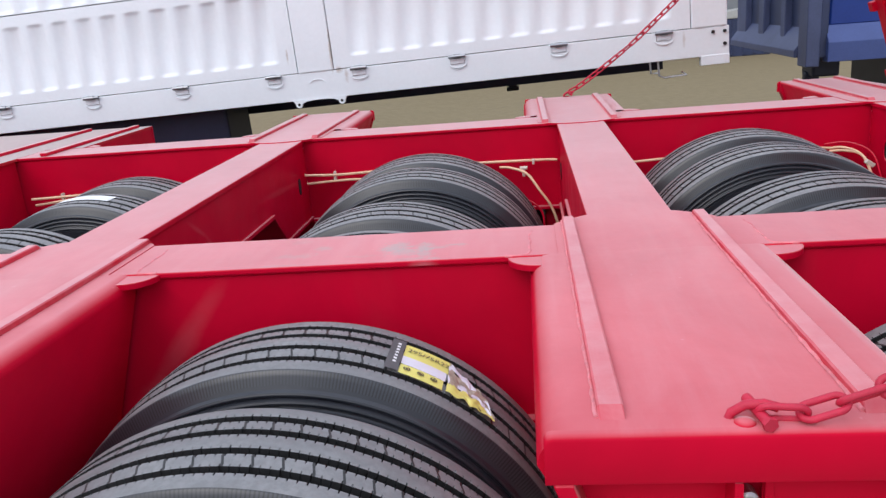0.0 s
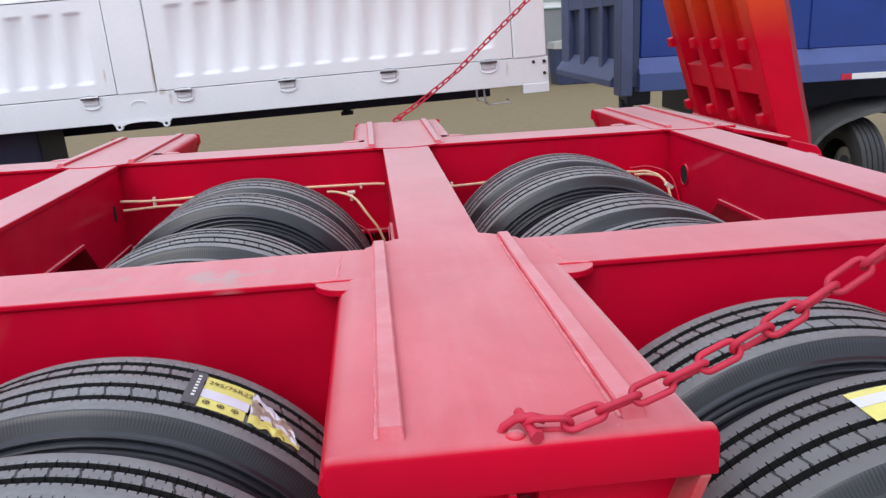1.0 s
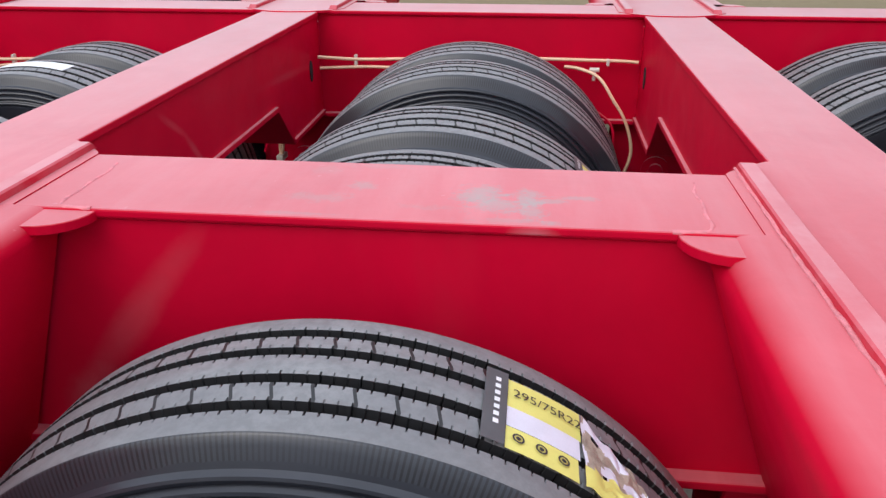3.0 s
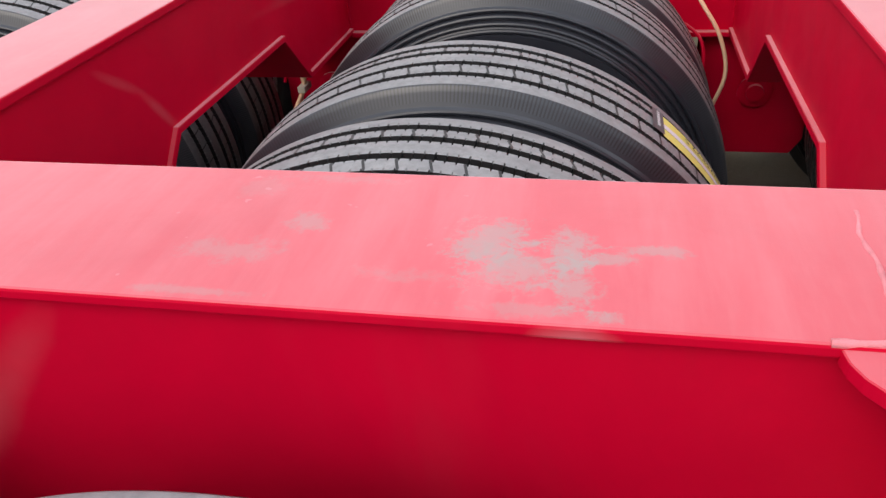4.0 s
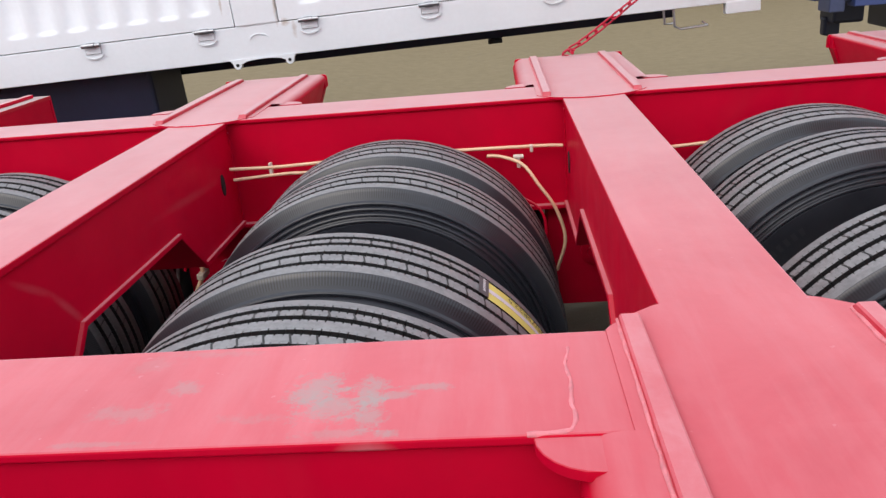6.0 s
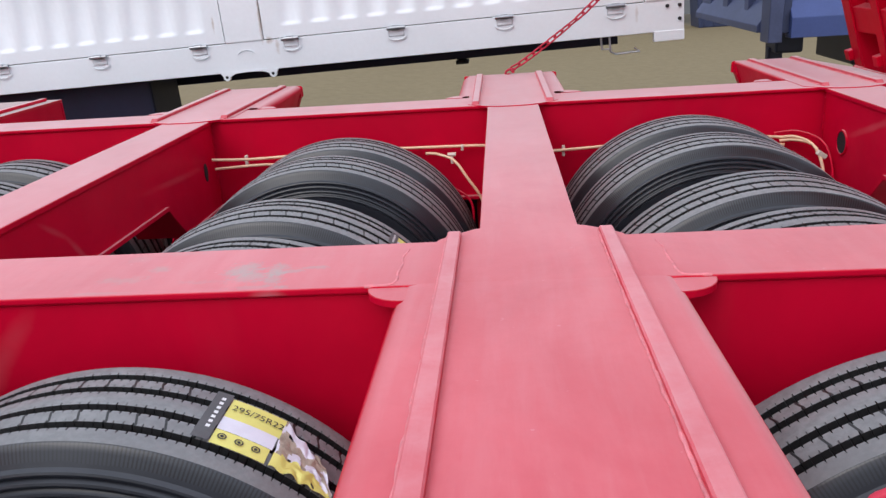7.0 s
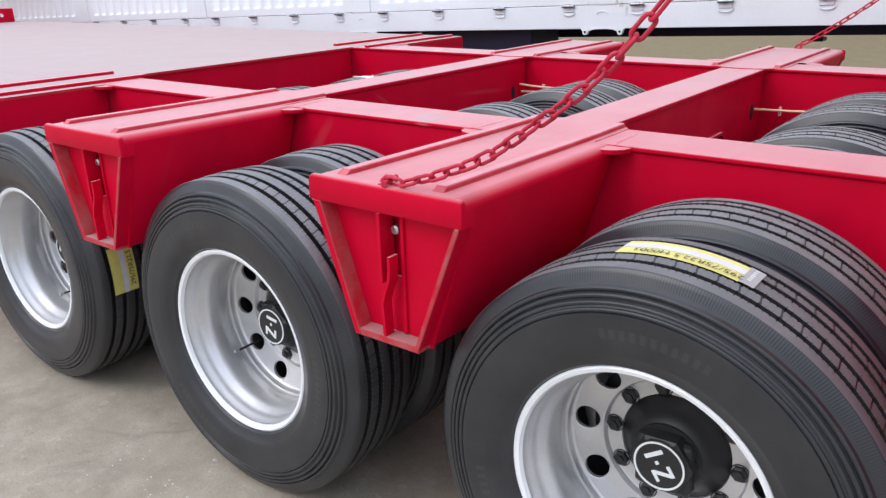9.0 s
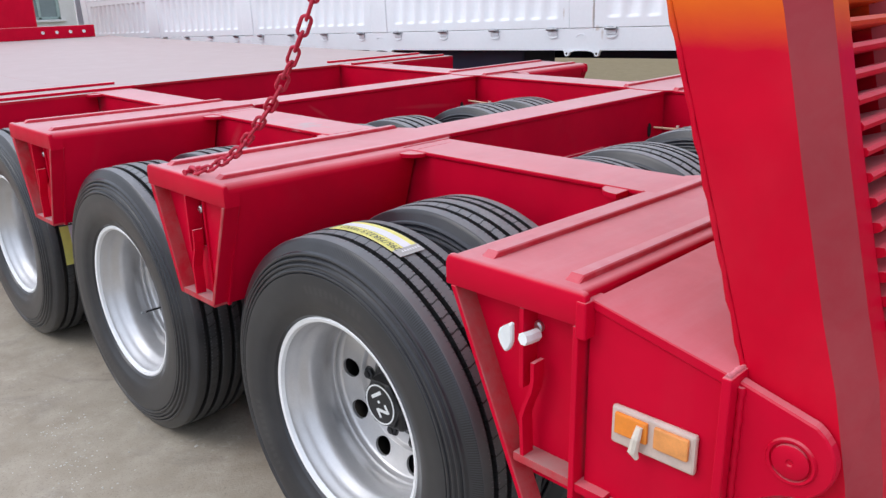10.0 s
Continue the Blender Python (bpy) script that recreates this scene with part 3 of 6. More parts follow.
def outrigger(c, near=True, last=False):
    """Cantilever from a main girder out to the side of the trailer, with its strips, gussets and open end."""
    s = 1 if near else -1
    e = 0.0 if near else FAR

    def Y(d):
        return e + s * d

    def D(d):
        return 0.009 * max(0.0, 1 - d / 0.7) if near else 0.0

    def up(ring, d):
        return [(p[0], p[1], p[2] + D(d)) for p in ring]
    bm = bmesh.new()
    loft(bm, [up(beam_ring(c, Y(0.048), 0.706, last=last), 0.048), up(beam_ring(c, Y(0.35), 0.70, last=last), 0.35), up(beam_ring(c, Y(0.70), 0.68, last=last), 0.70)], last)
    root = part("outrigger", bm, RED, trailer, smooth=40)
    if not last:      # end plate with an upright slot
        bm = bmesh.new()
        o = [(-0.219, 1.034), (-0.100, 0.707), (0.108, 0.707), (0.221, 1.034), (0.026, 1.034), (0.026, 0.87), (-0.004, 0.87), (-0.004, 1.034)]
        slab(bm, [(c + x, z) for x, z in o], Y(0.045), Y(0.053), 0, "y")
        plate = part("end_plate", bm, RED, root)
        bm = bmesh.new()
        box(bm, c - 0.03, c + 0.05, min(Y(0.066), Y(0.070)), max(Y(0.066), Y(0.070)), 0.85, 1.04)
        part("slot_backing", bm, RED, plate)
    # top plate over the girder, with a bowed end on the inner side
    z0, z1 = TOP - 0.006, TOP + 0.002
    kl = 0.158 / 0.172 if last else 1.0
    out = [(c - 0.172, Y(0.700)), (c - 0.172, Y(0.915))] + [(c + x, Y(0.917 + 0.085 * (1 - (abs(x) / 0.172) ** 2.4))) for x in (-0.165, -0.14, -0.105, -0.06, 0, 0.06, 0.105, 0.14, 0.165)] + [(c + 0.172, Y(0.915)), (c + 0.172, Y(0.700))]
    out = [(c + (x - c) * kl, y) for x, y in out]
    bm = bmesh.new()
    slab(bm, out, z0, z1)
    part("saddle_plate", bm, RED, root, "bowed red plate welded over the girder")
    ring = [p for p in up(beam_ring(c, 0, 0.7, last=last), 0.02) if p[2] > 0.9]
    head = [(p[0], p[2]) for p in ring]
    xl, xr = (c - 0.157, c + 0.150) if last else (c - 0.2155, c + 0.2275)
    bm = bmesh.new()
    slab(bm, head[:5] + [(xr, 1.032), (xl, 1.032)] + head[5:], Y(0.009), Y(0.0485), 0, "y")
    part("end_header", bm, RED, root, smooth=40)
    # open end: front lip, slanted flanges, bottom shelf, rib and rope hook
    bm = bmesh.new()
    xl, xr = (c - 0.166, c + 0.160) if last else (c - 0.2205, c + 0.2305)
    rows = []
    for x, drop in ((xl, 0.009), (xl + 0.002, 0.004), (xl + 0.005, 0.0012), (xl + 0.010, 0.0), (xr - 0.010, 0.0), (xr - 0.005, 0.0012), (xr - 0.002, 0.004), (xr, 0.009)):
        zt = TOP + 0.0018 + D(0) - drop
        rows.append([(x, Y(q), z) for q, z in ((0.014, zt), (0.0075, zt), (0.0040, zt - 0.0012), (0.0012, zt - 0.0040), (0.0, zt - 0.0080), (0.0, 1.0365), (0.0020, 1.034), (0.014, 1.034))])
    loft(bm, rows)
    part("front_lip", bm, RED, root, smooth=40)
    if last:
        bm = bmesh.new()
        box(bm, c + 0.142, c + 0.164, min(Y(-0.003), Y(0.06)), max(Y(-0.003), Y(0.06)), 1.012, TOP - 0.004, 0.004)
        part("corner_tab", bm, RED, root)
    for sx in (-1, 1):
        bm = bmesh.new()
        ex = 0.012 if sx > 0 else 0.0
        if last and sx > 0:
            box(bm, c + 0.136, c + 0.148, min(Y(0.0), Y(0.05)), max(Y(0.0), Y(0.05)), 0.64, 1.032, 0.002)
            part("end_flange", bm, RED, root)
            continue
        if last:
            slab(bm, [(c - 0.156, 1.034), (c + 0.033, 0.60), (c + 0.047, 0.60), (c - 0.142, 1.034)], Y(0.0), Y(0.05), 0.002, "y")
            bmesh.ops.recalc_face_normals(bm, faces=bm.faces)
            for face in bm.faces:
                face.material_index = 0 if face.normal.x > 0.5 else 1
            part("end_flange", bm, [RED_DIRTY, RED], root)
            continue
        slab(bm, [(c + sx * 0.212 + ex, 1.034), (c + sx * 0.098, 0.712), (c + sx * (0.086 if sx > 0 else 0.080), 0.712), (c + sx * (0.198 if sx > 0 else 0.188) + ex, 1.034)], Y(0.0), Y(0.05), 0.002, "y")
        bmesh.ops.recalc_face_normals(bm, faces=bm.faces)
        for face in bm.faces:
            if face.normal.x * sx > -0.5 and not (sx > 0 and abs(face.normal.y) > 0.5):
                face.material_index = 1      # the outer side runs on from the clean beam
        part("end_flange", bm, [RED_DIRTY, RED], root)
    bm = bmesh.new()
    xl, xr = (c + 0.004, c + 0.136) if last else (c - 0.100, c + 0.100)
    box(bm, xl, xr, min(Y(0.003), Y(0.047)), max(Y(0.003), Y(0.047)), 0.709, 0.7265, 0.0015)
    part("end_shelf", bm, RED_DIRTY, root)
    hc = c
    c = c + 0.029 if last else c
    for sx, lo, front in ((-0.45, 0.87, 0.006),) if last else ((-0.45, 0.86, 0.006), (1.45, 0.728, 0.038)):
        bm = bmesh.new()
        box(bm, c + sx * 0.022 - 0.005, c + sx * 0.022 + 0.005, min(Y(front), Y(0.05)), max(Y(front), Y(0.05)), lo, 1.03, 0.0015)
        part("end_rib", bm, RED, root)
    bm = bmesh.new()
    lathe(bm, [(-0.006, 0.0001), (-0.006, 0.008), (-0.003, 0.0115), (0.014, 0.0115), (0.014, 0.0001)], 14)
    part("bolt", bm, STEEL, root, "bare steel bolt head", pose(c + (0.0 if last else 0.010), Y(0.043), 0.985))
    bm = bmesh.new()
    pts = [(0.018, 0.93), (0.018, 0.895), (0.014, 0.87), (0.000, 0.835), (-0.008, 0.81), (-0.006, 0.77), (-0.004, 0.722)]
    for (xa, za), (xb, zb) in zip(pts, pts[1:]):
        slab(bm, [(c + xa - 0.004, za), (c + xa + 0.004, za), (c + xb + 0.004, zb), (c + xb - 0.004, zb)], Y(0.004), Y(0.034), 0, "y")
    part("rope_hook", bm, RED, root, "bent red flat-bar rope hook")
    c = hc
    # wear strips with their weld beads
    for sx in (-1, 1):
        bm = bmesh.new()
        rows = []
        for d, k in ((0.034, 0.12), (0.050, 1), (0.36, 1), (0.70, 1), (0.932, 1), (0.944, 0.12)):
            wide = 0.158 - 0.005 * d
            q = [(0.128, 0.001), (0.128, 0.0115), (0.1305, 0.014), (wide - 0.0025, 0.014), (wide, 0.0115), (wide, 0.001)]
            ins = (0.055 if sx < 0 else 0.035) if last else 0.0
            rows.append([(c + sx * (x - ins), Y(d), TOP + z * k + D(d)) for x, z in q])
        loft(bm, rows)
        strip = part("wear_strip", bm, RED_STRIP, root)
        for side in (0.1590 - ins if sx < 0 else 0.1272 - ins,):
            bm = bmesh.new()
            x1 = side - (0.0045 if sx < 0 else 0.0)
            pp = []
            for k in range(61):
                t = k / 60
                pp.append((c + sx * (side + (x1 - side) * t) + random.uniform(-0.0007, 0.0007), Y(0.04 + 0.9 * t), TOP + 0.0028 + D(0.04 + 0.9 * t) + random.uniform(-0.0008, 0.0008)))
            rod(bm, pp, lambda i: 0.0030 + 0.0006 * math.sin(i * 2.1) + 0.0006 * math.sin(i * 0.7), 6)
            part("weld_bead", bm, WELD, strip, smooth=60)
        # rounded gusset in the corner with the girder
        if not (last and sx > 0):
            bm = bmesh.new()
            a = [(c + sx * 0.200, Y(0.702)), (c + sx * 0.270 + (0.012 if sx > 0 else 0.0), Y(0.702))]
            a += [(c + sx * (0.208 + 0.062 * math.cos(radians(q))) + (0.012 if sx > 0 else 0.0), Y(0.702 - 0.058 * math.sin(radians(q)))) for q in (15, 30, 45, 60, 75, 90)]
            a += [(c + sx * 0.200, Y(0.644))]
            slab(bm, a, TOP - 0.016, TOP - 0.003, 0.001)
            part("gusset", bm, RED, root)
        # bead where the plate meets the girder
        if last or not near:
            continue
        bm = bmesh.new()
        pp = [(c + sx * 0.276, Y(0.703), TOP), (c + sx * 0.250, Y(0.7045), TOP), (c + sx * 0.231, Y(0.709), TOP)]
        pp += [(c + sx * (0.226 + 0.0012 * math.sin(k * 1.3)), Y(0.735 + 0.0175 * k), TOP + 0.0002) for k in range(7)]
        pp += [(c + sx * 0.224, Y(0.857), TOP), (c + sx * 0.221, Y(0.878), TOP)]
        rod(bm, [(p.x + random.uniform(-0.0008, 0.0008), p.y, p.z - 0.0012) for p in spline(pp, 0.009)], lambda i: max(0.0018, 0.0034 - 0.00005 * i) + 0.0006 * math.sin(i * 1.9), 6)
        part("weld_bead", bm, WELD, root, smooth=60)
    return root


def middle_beam(c):
    """Cross beam between the girders: box top, webs cut out in the middle, flange along the lower edge."""
    y0, y1 = L1[1], L2[0]
    low = [(y0, 0.745), (1.33, 0.745), (1.465, 0.882), (2.005, 0.882), (2.14, 0.745), (y1, 0.745)]
    bm = bmesh.new()
    box(bm, c - 0.095, c + 0.095, y0, y1, TOP - 0.018, TOP - 0.002, 0.003)
    root = part("cross_beam", bm, RED, trailer)
    for sx in (-1, 1):
        bm = bmesh.new()
        slab(bm, [(y0, TOP - 0.018), (y1, TOP - 0.018)] + list(reversed(low)), c + sx * 0.078, c + sx * 0.088, 0, "x")
        part("web", bm, RED, root)
    # one bent plate along the lower edge, mitred at its folds
    w, thick, rows = 0.098, 0.014, []
    for k, (y, z) in enumerate(low):
        ways = [Vector((q[0] - p[0], q[1] - p[1])).normalized() for p, q in zip(low[max(0, k - 1):k + 1], low[max(1, k):k + 2])]
        side = sum((Vector((-d.y, d.x)) for d in ways), Vector((0, 0))).normalized()
        off = side * (thick / side.dot(Vector((-ways[0].y, ways[0].x))))
        rows.append([(c - w, y, z), (c + w, y, z), (c + w, y - off.x, z - off.y), (c - w, y - off.x, z - off.y)])
    bm = bmesh.new()
    loft(bm, rows)
    bmesh.ops.bevel(bm, geom=list(bm.edges), offset=0.0012, segments=1, affect="EDGES", clamp_overlap=True)
    part("lower_flange", bm, RED, root, "bent red flange along the cut-out")
    # stitched welds in the corners with the far girder
    for sx in (-1, 1):
        bm = bmesh.new()
        rod(bm, [(c + sx * 0.090, y1 - 0.003, 0.76 + 0.012 * i) for i in range(25)], lambda i: 0.0022 + 0.0014 * math.sin(i * 1.9), 6)
        part("weld_bead", bm, RED, root, smooth=60)
    # flat dark disc for the shade inside the open air-line hole, with its sleeve
    for sx in (-1, 1):
        bm = bmesh.new()
        rr = [(sx * 0.0885, 0.030), (sx * 0.0915, 0.030), (sx * 0.0915, 0.0001)]
        lathe(bm, rr, 22, axis="x")
        wide = c > 1
        at = pose(c, 2.34, 0.916) @ Matrix.Diagonal((1, 1.25, 1.30, 1)) if wide else pose(c, 2.395, 0.905) @ Matrix.Diagonal((1, 0.50, 1.15, 1))
        plug = part("hole_disc", bm, DARKHOLE, root, "dark round air-line hole", at)
        if wide:
            bm = bmesh.new()
            lathe(bm, [(sx * 0.086, 0.0345), (sx * 0.094, 0.0345), (sx * 0.095, 0.0325), (sx * 0.094, 0.0300), (sx * 0.086, 0.0300)], 28, axis="x")
            part("hole_collar", bm, RED, plug, "red pipe collar", smooth=40)
    return root


def girder(y0, y1, x0=-2.70, x1=1.46):
    """Main lengthwise box girder with overhanging flanges."""
    bm = bmesh.new()
    box(bm, x0, x1, y0, y1, TOP - 0.012, TOP, 0.003)
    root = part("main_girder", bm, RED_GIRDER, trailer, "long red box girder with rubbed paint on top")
    for y in (y0 + 0.016, y1 - 0.016):
        bm = bmesh.new()
        box(bm, x0, x1, y - 0.006, y + 0.006, 0.735, TOP - 0.012)
        part("girder_web", bm, RED, root)
        bm = bmesh.new()
        rod(bm, [(x0 + 0.02 * k, y + (-1 if y < (y0 + y1) / 2 else 1) * 0.007, TOP - 0.0135) for k in range(int((x1 - x0) / 0.02))], 0.0035, 5)
        part("weld_bead", bm, RED, root)
    bm = bmesh.new()
    box(bm, x0, x1, y0 - 0.014, y1 + 0.014, 0.721, 0.735, 0.003)
    part("lower_flange", bm, RED, root)
    return root


for c in BEAMS:
    if c > -2.0:
        outrigger(c, True, c > 1)
        outrigger(c, False, c > 1)
        middle_beam(c)
girder(*L1)
girder(*L2)

# suspension hangers under both girders at every beam
for c in BEAMS:
    for y in (0.81, 2.63):
        bm = bmesh.new()
        out = [(c - 0.155, 0.724), (c + 0.155, 0.724), (c + 0.155, 0.40), (c + 0.125, 0.355), (c - 0.125, 0.355), (c - 0.155, 0.40)]
        slab(bm, out, y - 0.075, y - 0.055, 0.003, "y")
        slab(bm, out, y + 0.055, y + 0.075, 0.003, "y")
        box(bm, c - 0.03, c + 0.03, y - 0.055, y + 0.055, 0.45, 0.724)
        hanger = part("suspension_hanger", bm, RED, trailer)
        for sx in (0,):
            for sy in ((1,) if y < 1 else (-1,)):
                bm = bmesh.new()
                lathe(bm, [(0, 0.048), (0.008, 0.048), (0.012, 0.040), (0.012, 0.026), (0.022, 0.024), (0.022, 0.0001)], 20)
                part("pivot_boss", bm, RED, hanger, "", pose(c + sx * 0.075, y + sy * 0.076, 0.55, 0, 0, 0 if sy > 0 else 180), 40)

# ---------------------------------------------------------------- wheels
def tyre_mesh():
    """Ribbed truck tyre, round the y axis: notched rib edges, four grooves, steep shoulders and stepped sidewall rings."""
    pitches, R = 76, TYRE_R
    steps = (-0.030, 0.0, 0.030, 0.303, 0.333, 0.363, 0.637, 0.667, 0.697)      # of one pitch of the tread
    fine, coarse = 9 * pitches, 3 * pitches
    bm = bmesh.new()
    uvl = bm.loops.layers.uv.new("UVMap")
    side = [(0.106, 0.292), (0.119, 0.300), (0.1295, 0.325), (0.1330, 0.330), (0.1375, 0.360), (0.1405, 0.388), (0.1415, 0.405), (0.1408, 0.4165)]
    for y, q in ((0.1400, 0.4185), (0.1370, 0.4325), (0.1328, 0.4460), (0.1272, 0.4590)):      # rounded rings, each with a flat crown
        side += [(y - 0.0028, q), (y + 0.0006, q + 0.0022), (y + 0.0010, q + 0.0060), (y - 0.0006, q + 0.0092), (y - 0.0040, q + 0.0102)]
    side += [(0.1195, 0.4712), (0.1172, 0.4760), (0.1112, 0.4900), (0.1068, 0.4990), (0.1045, 0.5012)]
    ribs = [(0.1005, R - 0.0042, 0)]
    for g in (0.073, 0.0275):
        e = (0.077 - g) * 0.06
        ribs += [(y * 0.92, q, k) for y, q, k in ((g + 0.0150, R - 0.0034 + e, 0), (g + 0.0082, R - 0.0035 + e, 1), (g + 0.0064, R - 0.0165, 3), (g - 0.0064, R - 0.0165, 3), (g - 0.0082, R - 0.0032 + e, 2), (g - 0.0150, R - 0.0031 + e, 0))]
    ribs.append((0.011, R, 0))
    prof = [(-y, q, -1) for y, q in side] + [(-y, q, k) for y, q, k in ribs] + [(y, q, k) for y, q, k in reversed(ribs)] + [(y, q, -1) for y, q in reversed(side)]
    rings, ring_v = [], []
    for y, q, k in prof:
        sg = 1 if y > 0 else -1
        ring_v.append(y / 0.92 if k >= 0 else sg * (0.6140 - q))
        ring = []
        for i in range(fine if k >= 0 else coarse):
            rr, yy = q, y
            m = i % 9 if k >= 0 else 1 + 3 * (i % 3)
            if k in (1, 2) and m in (1, 4, 7):
                big = m == 1
                yy += (1 if k == 1 else -1) * sg * (0.0055 if big else 0.0022)
                rr -= 0.004 if big else 0.0025
            a = 2 * math.pi * ((i // 9 if k >= 0 else i // 3) + steps[m]) / pitches
            ring.append(bm.verts.new((rr * math.cos(a), yy, rr * math.sin(a))))
        rings.append(ring)

    def turn(i, n):
        return i // 9 + steps[i % 9] if n == fine else i // 3 + steps[1 + 3 * (i % 3)]
    for j in range(len(prof) - 1):
        a, b = rings[j], rings[j + 1]
        if len(a) == len(b):
            quads = [((j, i), (j, i + 1), (j + 1, i + 1), (j + 1, i)) for i in range(len(a))]
        elif len(a) < len(b):
            quads = [((j, i), (j, i + 1), (j + 1, 3 * i + 4), (j + 1, 3 * i + 3), (j + 1, 3 * i + 2), (j + 1, 3 * i + 1)) for i in range(coarse)]
        else:
            quads = [((j, 3 * i + 1), (j, 3 * i + 2), (j, 3 * i + 3), (j, 3 * i + 4), (j + 1, i + 1), (j + 1, i)) for i in range(coarse)]
        for quad in quads:
            f = bm.faces.new([rings[jj][ii % len(rings[jj])] for jj, ii in quad])
            f.smooth = True
            for lp, (jj, ii) in zip(f.loops, quad):
                lp[uvl].uv = (turn(ii, len(rings[jj])), ring_v[jj])
    bmesh.ops.recalc_face_normals(bm, faces=bm.faces)
    me = bpy.data.meshes.new("tyre")
    bm.to_mesh(me)
    bm.free()
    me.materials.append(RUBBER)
    me.set_sharp_from_angle(angle=radians(32))
    return me


def rim_mesh():
    """Barrel and lip of a disc wheel; the open side faces -y."""
    bm = bmesh.new()
    lathe(bm, [(-0.092, 0.285), (-0.104, 0.293), (-0.111, 0.294), (-0.114, 0.289), (-0.111, 0.280), (-0.101, 0.276)], 72, mi=1)
    lathe(bm, [(-0.101, 0.276), (-0.088, 0.275), (-0.080, 0.270), (-0.066, 0.267), (-0.052, 0.263), (-0.040, 0.252), (-0.02, 0.248), (0.01, 0.248), (0.028, 0.250), (0.038, 0.257), (0.056, 0.258), (0.060, 0.256), (0.062, 0.250), (0.076, 0.2495), (0.081, 0.246), (0.083, 0.242)], 72)
    lathe(bm, [(-0.092, 0.285), (-0.06, 0.281), (0.06, 0.281), (0.092, 0.285), (0.108, 0.293), (0.114, 0.289), (0.112, 0.270), (0.10, 0.258), (0.083, 0.242)], 72)
    return bm


def disc_mesh():
    """Wheel disc with ten round hand holes and a flat ring for the nuts."""
    bm = bmesh.new()
    nh, M, rin, rout, rc, rh = 10, 32, 0.172, 0.242, 0.211, 0.0300

    def put(u, r, d):
        dish = 0.083 + (0.242 - r) * 0.22 + d
        return (r * math.cos(u), dish, r * math.sin(u))
    half = math.pi / nh
    for s in range(nh):
        u0 = 2 * half * s
        loops = []
        cw = half * rc
        corners = [math.atan2(rout - rc, cw), math.atan2(rout - rc, -cw), math.atan2(rin - rc, -cw) + 2 * math.pi, math.atan2(rin - rc, cw) + 2 * math.pi]
        turn = sorted([2 * math.pi * k / (M - 4) + 0.001 for k in range(M - 4)] + corners)
        for a in turn:
            ca, sa = math.cos(a), math.sin(a)
            lim = min(half * rc / abs(ca) if abs(ca) > 1e-6 else 9, ((rout - rc) if sa > 0 else (rc - rin)) / abs(sa) if abs(sa) > 1e-6 else 9)
            loops.append((ca, sa, lim))
        rings = []
        for kind in range(5):
            ring = []
            for ca, sa, lim in loops:
                if kind == 0:
                    d, dep = lim, 0
                elif kind == 1:
                    d, dep = rh + 0.004, 0
                elif kind == 2:
                    d, dep = rh, 0.0015
                elif kind == 3:
                    d, dep = rh, 0.010
                else:
                    d, dep = rh + 0.01, 0.011
                ring.append(bm.verts.new(put(u0 + d * ca / rc, rc + d * sa, dep)))
            rings.append(ring)
        for a, b in zip(rings, rings[1:]):
            for i in range(M):
                bm.faces.new((a[i], a[(i + 1) % M], b[(i + 1) % M], b[i]))
    lathe(bm, [(0.0982, 0.173), (0.1000, 0.1710), (0.112, 0.168), (0.1135, 0.166), (0.1135, 0.131), (0.1165, 0.129), (0.13, 0.129)], 60)
    bmesh.ops.remove_doubles(bm, verts=bm.verts, dist=0.0004)
    return bm


def cap_bits(parent, m):
    """Hub: dark flange, hexagon cap with a ring and plain bars on its face, wheel nuts."""
    bm = bmesh.new()
    lathe(bm, [(0.02, 0.1280), (0.004, 0.1275), (-0.002, 0.122), (-0.012, 0.110), (-0.026, 0.100), (-0.034, 0.094), (-0.040, 0.088), (-0.044, 0.082), (-0.050, 0.080), (-0.050, 0.0001)], 48)
    part("hub", bm, BLACK, parent, "black hub", m, 35)
    bm = bmesh.new()
    hexr = [[(r * math.cos(math.pi / 3 * k), y, r * math.sin(math.pi / 3 * k)) for k in range(6)] for y, r in ((-0.046, 0.076), (-0.082, 0.074), (-0.088, 0.066))]
    loft(bm, hexr)
    lathe(bm, [(-0.086, 0.064), (-0.0895, 0.062), (-0.0895, 0.0001)], 36)
    part("hub_cap", bm, BLACK, parent, "black hexagonal hub cap", m, 35)
    bm = bmesh.new()
    lathe(bm, [(-0.0893, 0.059), (-0.0910, 0.059), (-0.0910, 0.0545), (-0.0893, 0.0545)], 40)
    for x0, x1, z0, z1 in ((-0.034, -0.024, -0.02, 0.026), (-0.012, -0.004, -0.004, 0.004), (0.006, 0.034, 0.016, 0.024), (0.006, 0.034, -0.024, -0.016)):
        box(bm, x0, x1, -0.0910, -0.0893, z0, z1)
    slab(bm, [(0.024, 0.016), (0.034, 0.016), (0.016, -0.016), (0.006, -0.016)], -0.0910, -0.0893, 0, "y")
    part("cap_emblem", bm, PAPER, parent, "white ring with plain bars", m)


